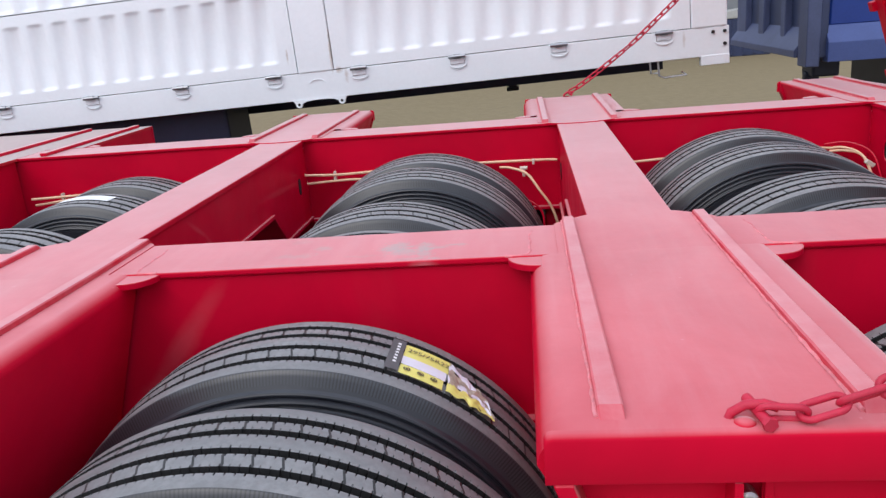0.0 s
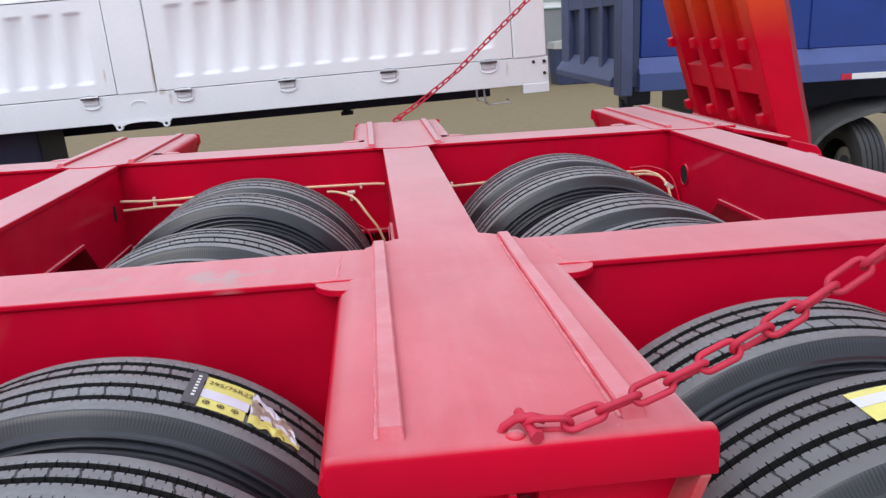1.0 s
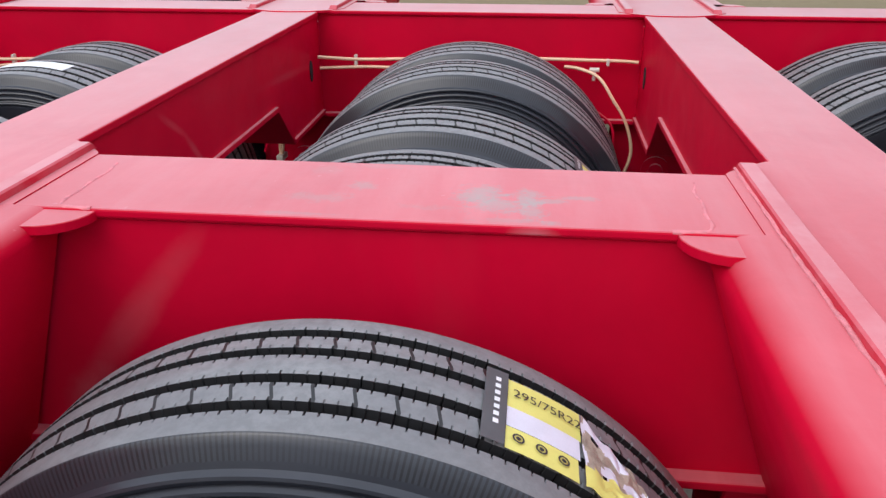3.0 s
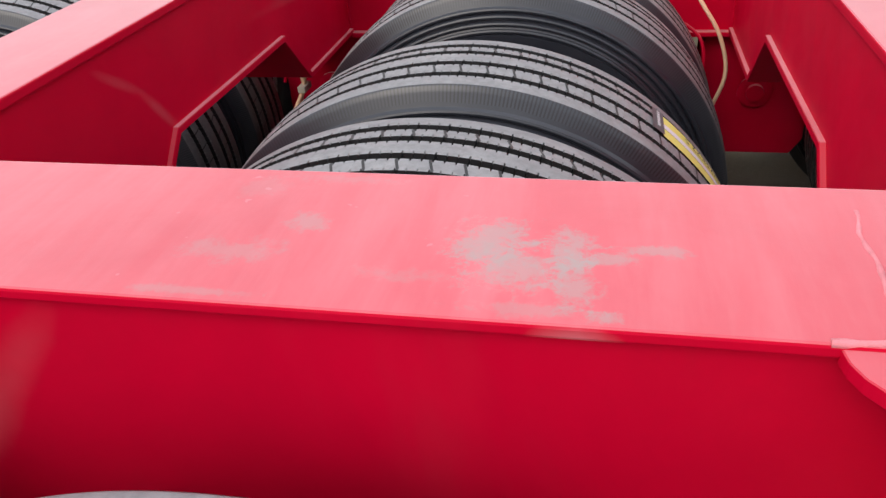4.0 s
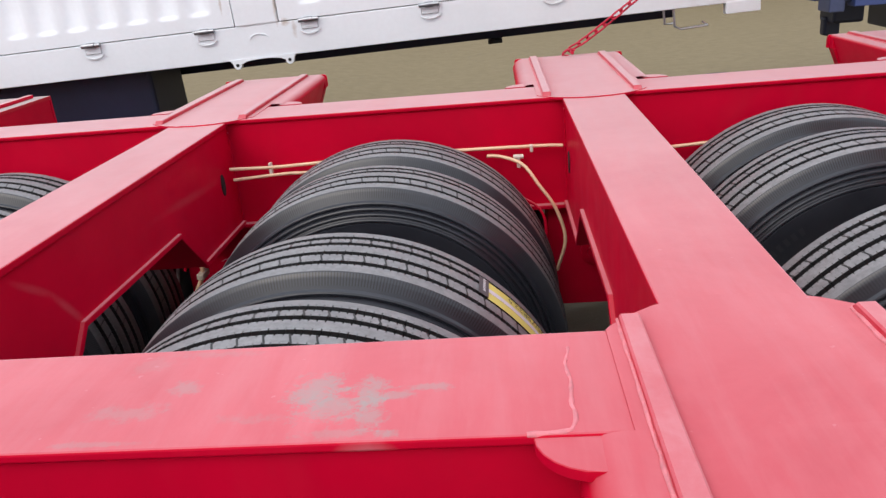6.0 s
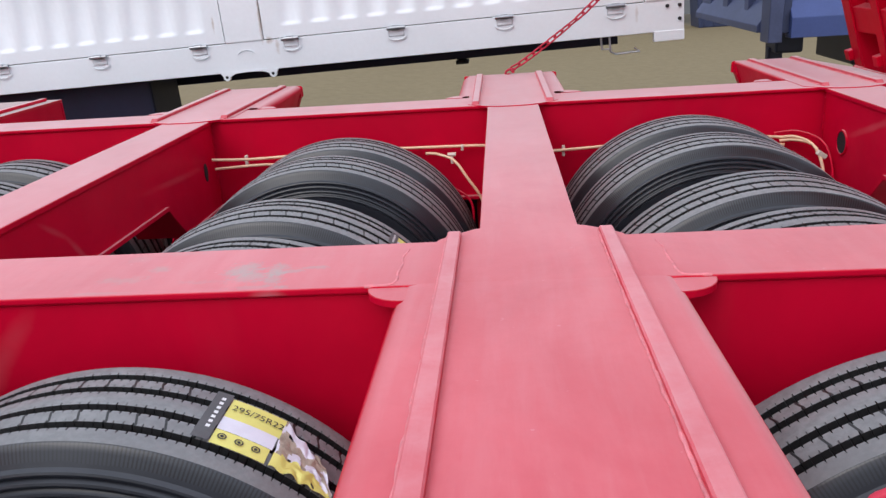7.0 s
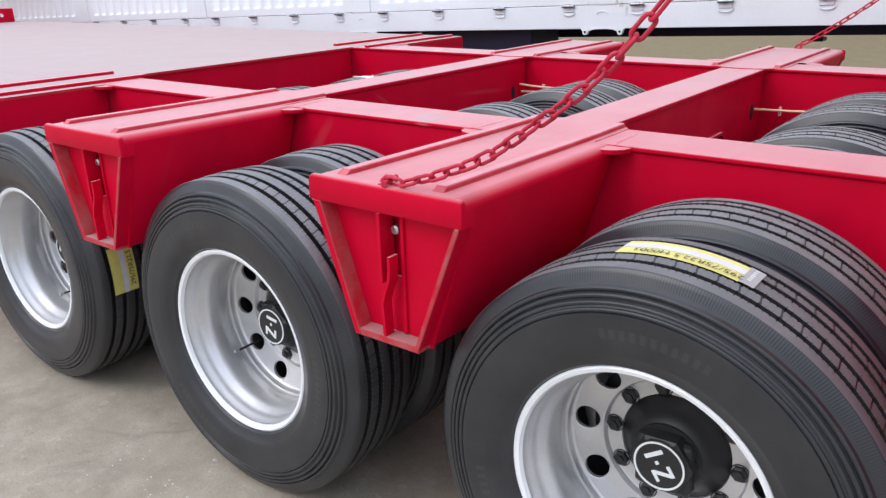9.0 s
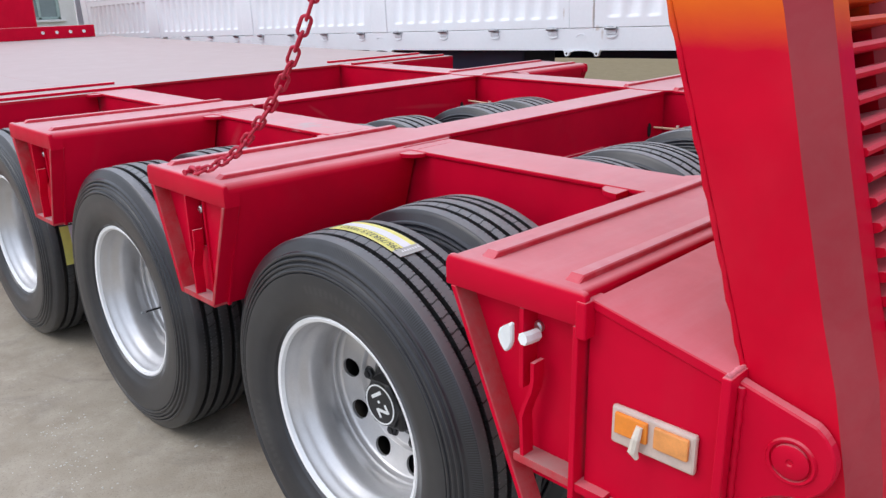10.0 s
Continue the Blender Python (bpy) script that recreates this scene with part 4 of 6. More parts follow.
nut_me = None
def wheel_nut(parent, a, m):
    global nut_me
    if nut_me is None:
        bm = bmesh.new()
        loft(bm, [[(r * math.cos(math.pi / 3 * k), y, r * math.sin(math.pi / 3 * k)) for k in range(6)] for y, r in ((0.005, 0.0195), (-0.007, 0.0195), (-0.011, 0.015))])
        lathe(bm, [(0.004, 0.0225), (0.0, 0.0225), (-0.001, 0.02)], 20)
        lathe(bm, [(-0.009, 0.011), (-0.015, 0.011), (-0.017, 0.0001)], 12)
        ob = part("wheel_nut", bm, BLACK, parent, "", m @ pose(0.149 * math.cos(a), 0, 0.149 * math.sin(a)), 35)
        nut_me = ob.data
    else:
        part("wheel_nut", nut_me, None, parent, "", m @ pose(0.149 * math.cos(a), 0, 0.149 * math.sin(a)))


tyre_me = tyre_mesh()
bm = bmesh.new()
lathe(bm, [(-0.108, 0.292), (-0.134, 0.325), (-0.148, 0.404), (-0.139, 0.455), (-0.122, 0.498), (-0.084, 0.503), (-0.077, 0.49), (-0.07, 0.504), (-0.036, 0.506), (-0.029, 0.491), (-0.022, 0.507),
           (0.022, 0.507), (0.029, 0.491), (0.036, 0.506), (0.07, 0.504), (0.077, 0.49), (0.084, 0.503), (0.122, 0.498), (0.139, 0.455), (0.148, 0.404), (0.134, 0.325), (0.108, 0.292)], 96)
plain_tyre_me = bpy.data.meshes.new("tyre")
bmesh.ops.recalc_face_normals(bm, faces=bm.faces)
bm.to_mesh(plain_tyre_me)
bm.free()
plain_tyre_me.materials.append(plain("far_tyre_rubber", (0.035, 0.035, 0.037), 0.6, 0, 0.2, 8))
plain_tyre_me.polygons.foreach_set("use_smooth", [True] * len(plain_tyre_me.polygons))
plain_tyre_me.set_sharp_from_angle(angle=radians(32))
rim_me = disc_me = drum_me = None
WHEELS = {}
for ai, x in enumerate(AXLES):
    for ti, y in enumerate(TYRES_Y):
        outer = ti in (0, 2, 4, 6)
        face = 0 if outer else 180
        spin = (107, 143, 292)[ai] if ti == 0 else (37 * ai + 71 * ti) % 360
        xx = x + 0.012 if ti > 3 and ai < 2 else x
        m = pose(xx, y, HUB_Z + RISE[ai][ti], 0, 0, face) @ pose(0, 0, 0, 0, spin * 1.0, 0) @ Matrix.Scale(SIZE, 4)
        if rim_me is None:
            w = part("wheel", rim_mesh(), [SILVER, LIP], trailer, "dual truck wheel with silver steel rim and black ribbed tyre", m, 40)
            rim_me = w.data
            d = part("wheel_disc", disc_mesh(), SILVER, w, "silver disc with round hand holes", None, 40)
            disc_me = d.data
            bm = bmesh.new()
            lathe(bm, [(0.128, 0.0001), (0.128, 0.20), (0.134, 0.212), (0.20, 0.212), (0.20, 0.0001)], 40)
            k = part("brake_drum", bm, BLACK, w, "dark brake drum", None, 40)
            drum_me = k.data
        else:
            w = part("wheel", rim_me, None, trailer, "dual truck wheel with silver steel rim and black ribbed tyre", m)
            part("wheel_disc", disc_me, None, w, "silver disc with round hand holes")
            if outer:
                part("brake_drum", drum_me, None, w, "dark brake drum")
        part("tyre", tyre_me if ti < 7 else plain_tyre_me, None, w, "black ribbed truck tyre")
        if ti == 0:
            hubm = pose(0, 0.112, 0) @ pose(0, 0, 0, 0, (20, 98, 56)[ai] - spin, 0)
            cap_bits(w, hubm)
            for q in range(10):
                wheel_nut(w, 2 * math.pi * q / 10, pose(0, 0.1125, 0))
            bm = bmesh.new()
            rod(bm, [(0.212, 0.13, 0.0), (0.212, 0.05, 0.0), (0.214, 0.002, 0.0)], 0.0042, 8)
            rod(bm, [(0.214, 0.014, 0.0), (0.214, -0.002, 0.0)], 0.0058, 8, mi=1)
            part("valve_stem", bm, [BLACK, STEEL], w, "dark valve stem with bright cap")
        WHEELS[ai, ti] = w
    for y0, y1 in ((0.2, 1.43), (2.04, 3.27)):
        bm = bmesh.new()
        box(bm, x - 0.065, x + 0.065, y0, y1, 0.440, 0.570, 0.012)
        part("axle", bm, BLACK, trailer, "dark square axle tube")


def tyre_sticker(ai, ti, a0, a1, v0, v1, bands, text="", label="", size=0.03, flip=False, torn=False, at=(0.48, 0.78), marks=True):
    """A paper sticker bent round a tread. a0..a1 degrees from the top towards +x, v0..v1 across the trailer from the tyre's middle."""
    x, y = AXLES[ai] + (0.012 if ti > 3 else 0.0), TYRES_Y[ti]
    R = TYRE_R * SIZE + 0.0015
    w = WHEELS[ai, ti]

    def put(a, v, h=0.0):
        t = radians(90 - a)
        return Vector(((R + h) * math.cos(t), v, (R + h) * math.sin(t)))
    bm = bmesh.new()
    for b0, b1, c0, c1, mi in bands:
        na = max(2, int(abs(a1 - a0) * (c1 - c0) / 1.5))
        rows = []
        for i in range(na + 1):
            a = a0 + (a1 - a0) * (c0 + (c1 - c0) * i / na)
            lift = 0.004 * noise.noise(Vector((a * 0.4, 1, 2))) if mi == 3 else 0.0
            jag = 0.006 * noise.noise(Vector((a * 1.1, 5, 2))) if torn and mi == 3 else 0.0
            rows.append([put(a, v0 + (v1 - v0) * b0 + jag, 0.0004 * mi + abs(lift)), put(a, v0 + (v1 - v0) * b1 + jag, 0.0004 * mi + abs(lift))])
        loft(bm, rows, False, False, mi)
    if text:
        me = letters(text, size, INK)
        vs = []
        frac, vpos = at
        for vert in me.vertices:
            u, q = vert.co.x, vert.co.y
            if flip:
                u, q = -u, -q
            a = a0 + (a1 - a0) * frac + math.degrees(u / R)
            vs.append(bm.verts.new(put(a, v0 + (v1 - v0) * vpos + q, 0.0022)))
        for pl in me.polygons:
            try:
                bm.faces.new([vs[i] for i in pl.vertices]).material_index = 4
            except ValueError:
                pass
        bpy.data.meshes.remove(me)
    if torn:
        # crumpled, half peeled end
        na, nv = 44, 18
        grid = {}
        for i in range(na + 1):
            for j in range(nv + 1):
                u = i / na
                lo, hi = -0.02 + 0.02 * u, (0.98 - 0.55 * u ** 0.7) * (1 - 0.75 * max(0.0, u - 0.8) / 0.2)
                c, b = 0.66 + 0.76 * u, lo + (hi - lo) * j / nv + 0.06 * noise.noise(Vector((i * 0.16, 2.2, 5)))
                q = Vector((i * 0.11, j * 0.24, 7.7))
                lift = 0.0022 + 0.007 * abs(noise.noise(q)) * (0.3 + i / na)
                a = a0 + (a1 - a0) * c + 0.3 * noise.noise(q + Vector((3, 0, 0)))
                grid[i, j] = bm.verts.new(put(a, v0 + (v1 - v0) * b + 0.002 * noise.noise(q * 1.7), lift))
        for i in range(na):
            for j in range(nv):
                edge = 0.34 + 0.20 * noise.noise(Vector((i * 0.12, 3.3, 1)))
                t = (j + 0.5) / nv
                if noise.noise(Vector((i * 0.10, j * 0.35, 4.4))) > 0.62:
                    continue
                f = bm.faces.new((grid[i, j], grid[i + 1, j], grid[i + 1, j + 1], grid[i, j + 1]))
                f.material_index = 0 if t < edge else (1 if noise.noise(Vector((i * 0.09, j * 0.22, 8))) > -0.05 else 3)
    if text:
        # certification marks as plain rings, maker's lettering as pale bars on the dark end
        for k in range(3 if marks else 0):
            c, b = 0.10 + 0.19 * k, 0.16
            for ri, ro in ((0.0045, 0.0066), (0.0001, 0.0026)):
                n = 14
                ring = [[bm.verts.new(put(a0 + (a1 - a0) * c + math.degrees(r * math.cos(2 * math.pi * q / n) / R), v0 + (v1 - v0) * b + r * math.sin(2 * math.pi * q / n), 0.0021)) for q in range(n)] for r in (ri, ro)]
                for q in range(n):
                    bm.faces.new((ring[0][q], ring[0][(q + 1) % n], ring[1][(q + 1) % n], ring[1][q])).material_index = 4
        for k in range(7):
            b0, b1 = 0.24 + 0.105 * k, 0.30 + 0.105 * k
            e0, e1 = (-0.115, -0.07) if torn else (-0.06, -0.035) if bands is not band else (1.04, 1.07)
            vv = [bm.verts.new(put(a0 + (a1 - a0) * c, v0 + (v1 - v0) * b, 0.0029)) for c, b in ((e0, b0), (e1, b0), (e1, b1), (e0, b1))]
            bm.faces.new(vv).material_index = 2
    inv = (pose(x, y, HUB_Z + RISE[ai][ti]).inverted() @ w.matrix_basis).inverted()
    return part("tyre_sticker", bm, [YELLOW, LILAC, PAPER, TORN, INK, FADED, LABELGREY], w, label, inv)


full = [(0.0, 0.40, 0.0, 1.0, 0), (0.40, 0.62, 0.0, 1.0, 1), (0.62, 1.0, 0.0, 1.0, 0), (0.0, 1.0, -0.10, 0.0, 6)]
tyre_sticker(1, 1, 22.6, 37.5, -0.062, 0.05, [(0.0, 0.3, 0.0, 0.62, 0), (0.3, 0.58, 0.0, 0.64, 1), (0.58, 1.0, 0.0, 0.66, 0), (0.0, 1.05, -0.20, -0.01, 6)], "295/75R22.5", "torn yellow sticker with tyre size", 0.0185, torn=True, at=(0.40, 0.79))
band = [(0.0, 0.48, 0.0, 1.0, 0), (0.48, 0.80, 0.0, 1.0, 1), (0.80, 1.0, 0.0, 1.0, 0), (0.0, 1.0, 1.0, 1.12, 5)]
tyre_sticker(2, 0, -12.2, 16, -0.03, 0.05, band, "295/75R22.5 H0003", "pale yellow sticker with tyre size", 0.027, True, at=(0.58, 0.24), marks=False)
tyre_sticker(1, 3, 39.5, 66, -0.03, 0.05, full, "295/75R22.5", "yellow sticker with tyre size", 0.024, True, marks=False)
tyre_sticker(0, 0, 76, 96, -0.060, 0.036, full, "295/75R22.5", "yellow sticker with tyre size", 0.026, True, at=(0.5, 0.80), marks=False)
tyre_sticker(0, 4, -12, 12, -0.03, 0.04, [(0, 1, 0, 1, 2)], "", "plain white paper sticker")

# ---------------------------------------------------------------- deck and gooseneck at the front
DX0, DX1 = -8.75, -2.29
bm = bmesh.new()
box(bm, DX0, DX1 - 0.19, L1[0] - 0.002, L2[1] + 0.002, TOP - 0.012, TOP + 0.001, 0.0008)
deck = part("deck_plate", bm, RED_DECK, trailer, "dusty pinkish-grey flat loading deck over red paint")
for y0, y1 in ((0.0, L1[0] - 0.0025), (L2[1] + 0.0025, FAR)):
    bm = bmesh.new()
    box(bm, DX0, DX1, y0, y1, TOP - 0.012, TOP + 0.001, 0.0008)
    part("deck_edge_plate", bm, RED_DECK, deck)
for y0, y1 in ((0.0, 0.012), (FAR - 0.012, FAR)):
    bm = bmesh.new()
    box(bm, DX0, DX1, y0, y1, 0.60, TOP - 0.012)
    box(bm, DX0, DX1, min(y0, y1 - 0.05) if y0 > 1 else y0, max(y1, 0.06) if y0 < 1 else y1, 0.588, 0.60)
    part("deck_side", bm, RED, deck)
bm = bmesh.new()
box(bm, DX1 - 0.014, DX1 - 0.002, 0.014, L1[0], 0.62, TOP - 0.012)
box(bm, DX1 - 0.014, DX1 - 0.002, L2[1], FAR - 0.014, 0.62, TOP - 0.012)
box(bm, DX1 - 0.214, DX1 - 0.202, L1[1], L2[0], 0.70, TOP - 0.012)
part("deck_rear_wall", bm, RED, deck)
for y0, y1 in ((0.04, 0.944), (FAR - 0.944, FAR - 0.04)):
    for x in (-2.36, -2.64):
        bm = bmesh.new()
        box(bm, x - 0.015, x + 0.015, y0, y1, TOP + 0.001, TOP + 0.016, 0.003)
        part("wear_strip", bm, RED, deck)
    for q in ((lambda d: d) if y0 < 1 else (lambda d: FAR - d),):
        bm = bmesh.new()
        a = [(-2.30, q(0.70)), (-2.228, q(0.70))] + [(-2.29 + 0.062 * math.cos(radians(t)), q(0.70 - 0.058 * math.sin(radians(t)))) for t in (15, 30, 45, 60, 75, 90)] + [(-2.30, q(0.642))]
        slab(bm, a, TOP - 0.016, TOP - 0.003, 0.001)
        part("gusset", bm, RED, deck)
# stowed support leg near the deck's rear corner
bm = bmesh.new()
box(bm, -2.42, -2.33, 0.015, 0.105, 0.34, 0.62, 0.006)
box(bm, -2.44, -2.31, 0.0, 0.13, 0.325, 0.34, 0.004)
part("support_leg", bm, RED, trailer, "short red square support leg")
bm = bmesh.new()
box(bm, -2.60, -2.47, -0.004, 0.0, 0.40, 0.52, 0.001)
box(bm, -2.62, -2.45, 0.0, 0.012, 0.38, 0.62, 0.001, 0)
part("marker_plate", bm, PAPER, trailer, "white reflective marker plate")
# gooseneck
bm = bmesh.new()
slab(bm, [(-8.75, 0.62), (-8.75, 1.95), (-9.35, 2.45), (-12.6, 2.45), (-12.6, 1.75), (-9.6, 1.55), (-9.2, 0.62)], 0.30, 2.62, 0.02, "y")
neck = part("gooseneck", bm, RED, trailer, "raised red gooseneck")
bm = bmesh.new()
box(bm, -8.80, -8.68, 0.02, FAR - 0.18, TOP + 0.001, 1.24, 0.01)
foot = part("neck_bolster", bm, RED, neck, "red bolster with a row of pale bolts")
for k in range(4):
    bm = bmesh.new()
    lathe(bm, [(0.0, 0.0001), (0.012, 0.019), (0.0, 0.021)], 10, axis="x")
    part("bolt", bm, PAPER, foot, "", pose(-8.68, 3.15 - 0.17 * k, 1.165))

# ---------------------------------------------------------------- rear slope, hinge ears and loading ramps
for y0, y1 in ((0.02, 1.04), (FAR - 1.04, FAR - 0.02)):
    bm = bmesh.new()
    slab(bm, [(1.408, TOP - 0.003), (1.408, TOP - 0.020), (REAR_X, 1.006), (REAR_X, 1.026)], y0, y1, 0.002, "y")
    part("rear_slope", bm, RED, trailer, "sloping red rear plate")
    near = y0 < 1
    f = (lambda d: d) if near else (lambda d: FAR - d)
    bm = bmesh.new()
    slab(bm, [(1.404, 1.066), (REAR_X, 1.006), (REAR_X, 0.64), (1.404, 0.64)], f(0.026), f(0.038), 0.001, "y")
    part("rear_side_plate", bm, RED, trailer)
    bm = bmesh.new()
    box(bm, 1.35, 1.46, f(0.004), f(0.05), 0.706, 0.722)
    box(bm, 1.462, REAR_X, f(0.002), f(0.038), 0.70, 0.714)
    part("rear_shelf", bm, RED, trailer)
    bm = bmesh.new()
    box(bm, REAR_X - 0.006, REAR_X + 0.010, f(0.0), f(1.04), 0.66, 1.030, 0.003)
    wall = part("rear_wall", bm, RED, trailer)
    bm = bmesh.new()
    rod(bm, [(REAR_X + 0.002, f(0.004 + 0.008 * i), 1.0305 + 0.0006 * math.sin(i * 2.0)) for i in range(12)], lambda i: 0.0045 + 0.001 * math.sin(i * 1.9), 7)
    part("weld_bead", bm, WELD, wall, smooth=60)
    bm = bmesh.new()
    rod(bm, [(REAR_X + 0.014 + 0.0006 * math.sin(i * 1.3), f(0.028), 1.01 - 0.009 * i) for i in range(24)], lambda i: 0.006 + 0.0014 * math.sin(i * 2.3), 7)
    part("weld_bead", bm, RED, wall, smooth=60)
    # side marker lamp
    bm = bmesh.new()
    box(bm, -0.078, 0.078, -0.007, 0.006, -0.036, 0.036, 0.005)
    m = pose(1.541, f(0.020), 0.871)
    lamp = part("marker_lamp", bm, LAMPFRAME, trailer, "amber side marker lamp with pale frame", m)
    for xx in (-0.037, 0.037):
        bm = bmesh.new()
        box(bm, xx - 0.031, xx + 0.031, -0.014 if near else 0.006, -0.006 if near else 0.014, -0.012, 0.028, 0.003)
        part("lens", bm, AMBER if xx < 0 else AMBERPALE, lamp, "amber lens" if xx < 0 else "milky amber lens")
    # plastic tie on the lamp
    if near:
        bm = bmesh.new()
        rod(bm, [(-0.018, -0.016, 0.020), (-0.020, -0.021, 0.0), (-0.026, -0.019, -0.028), (-0.020, -0.015, -0.042)], lambda i: (0.006, 0.008, 0.009, 0.004)[i], 8)
        part("lamp_tie", bm, PALE, lamp, "pale plastic tie")
    # hinge ears with pins
    for k, d in enumerate((0.03, 0.10, 1.012)):
        bm = bmesh.new()
        o = [(REAR_X + 0.008, 1.018)] + [(1.748 + 0.070 * math.cos(radians(a)), 0.926 + 0.070 * math.sin(radians(a))) for a in range(58, -100, -14)] + [(REAR_X + 0.008, 0.80)]
        slab(bm, o, f(d), f(d + 0.022), 0.003, "y")
        ear = part("hinge_ear", bm, RED, trailer)
        if k % 2 == 0:
            bm = bmesh.new()
            lathe(bm, [(-0.0045, 0.0001), (-0.0045, 0.004), (-0.007, 0.006), (-0.007, 0.0245), (-0.005, 0.027), (0.001, 0.0275), (0.001, 0.030), (-0.004, 0.031), (-0.005, 0.035), (-0.002, 0.037), (0.10, 0.037), (0.10, 0.0001)], 36)
            part("hinge_pin", bm, RED, ear, "", pose(1.757, f(d), 0.919, 0, 0, 0 if near else 180), 40)

# folded ramp: two deep side beams, cross angles and long stringers, leaning forward over the hinge
LEAN_R = radians(-17.3)
def ramp_at(y0, paint, x0=1.800):
    r = thing("loading_ramp", "raised red steel loading ramp with cross cleats, orange towards its top", "ramp", (x0, y0, 0.93), "loading ramps")
    r.rotation_euler = (0, LEAN_R, 0)
    W = 0.95
    for yy, wd in ((0.0, 0.10), (0.32, 0.07), (0.58, 0.07), (W - 0.09, 0.09)):
        bm = bmesh.new()
        rows = []
        ch = min(0.045, wd * 0.45)      # the rear corner of the box is folded at a slant
        for z, xa, xb, xc in ((-0.16, -0.040, -0.004, 0.030), (-0.04, -0.066, 0.014, 0.050), (0.10, -0.104, 0.0255, 0.068), (0.20, -0.104, 0.027, 0.071), (0.42, -0.104, 0.038, 0.083), (0.63, -0.104, 0.053, 0.098), (2.25, -0.104, 0.060, 0.105), (2.55, -0.088, -0.030, 0.0)):
            rows.append([(xa + 0.006, yy, z), (xb, yy, z), (xc, yy + ch, z), (xc, yy + wd, z), (xa, yy + wd, z), (xa, yy + 0.006, z)])
        loft(bm, rows)
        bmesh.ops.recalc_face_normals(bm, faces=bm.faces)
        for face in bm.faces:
            # faces turned to the rear and side take the darker, duller red
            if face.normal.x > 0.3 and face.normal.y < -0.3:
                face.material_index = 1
        beam = part("ramp_beam", bm, [paint, RED_DULL], r)
        bm = bmesh.new()
        rod(bm, [(-0.1035 + 0.0010 * math.sin(i * 1.7), yy + 0.001, 0.11 + 0.022 * i) for i in range(90)], lambda i: 0.0048 + 0.0010 * math.sin(i * 2.3), 6)
        part("weld_bead", bm, paint, beam, smooth=60)
        for k in range(6):
            bm = bmesh.new()
            zz = 0.16 + 0.36 * k
            box(bm, -0.125, -0.085, yy + wd - 0.01, yy + wd + 0.045, zz, zz + 0.05, 0.005)
            part("lug", bm, paint, beam)
    z, k = 0.16, 0
    while z < 2.45:
        for ya, yb in ((0.102, 0.318), (0.392, 0.578), (0.652, W - 0.092)):
            bm = bmesh.new()
            # angle iron with a raised toe, open towards the rear
            slab(bm, [(-0.016, z), (-0.016, z + 0.012), (0.078, z + 0.014), (0.086, z + 0.012), (0.089, z + 0.006), (0.086, z), (0.078, z - 0.002)], ya, yb, 0.0, "y")
            part("cleat", bm, paint, r)
        z += 0.036
        k += 1
    for ya, yb in ((0.104, 0.316), (0.394, 0.576), (0.654, W - 0.094)):
        bm = bmesh.new()
        box(bm, -0.030, -0.018, ya, yb, 0.36, 2.42, 0.002)
        part("ramp_panel", bm, paint, r)
    bm = bmesh.new()
    box(bm, -0.098, -0.034, 0.004, W - 0.004, 0.30, 0.42, 0.006)
    part("cross_member", bm, paint, r)
    return r


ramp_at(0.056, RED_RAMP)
ramp_at(2.60, RED_RAMP_LONG_FADE, 1.835)

# ---------------------------------------------------------------- chains from the beam ends to the ramps
def link_mesh():
    bm = bmesh.new()
    L, Wd, r = 0.0146, 0.0106, 0.0041
    path = [(L - 0.0 + Wd * math.sin(radians(a)), 0.0, Wd * math.cos(radians(a))) for a in range(0, 181, 20)]
    path += [(-L - Wd * math.sin(radians(a)), 0.0, -Wd * math.cos(radians(a))) for a in range(0, 181, 20)]
    n = 8
    rings = []
    for i, p in enumerate(path):
        a, b = Vector(path[i - 1]), Vector(path[(i + 1) % len(path)])
        d = (b - a).normalized()
        u = Vector((0, 1, 0))
        s = d.cross(u)
        rings.append([Vector(p) + u * r * math.cos(2 * math.pi * k / n) + s * r * math.sin(2 * math.pi * k / n) for k in range(n)])
    rings.append(rings[0])
    loft(bm, rings, False)
    bmesh.ops.remove_doubles(bm, verts=bm.verts, dist=1e-5)
    return bm


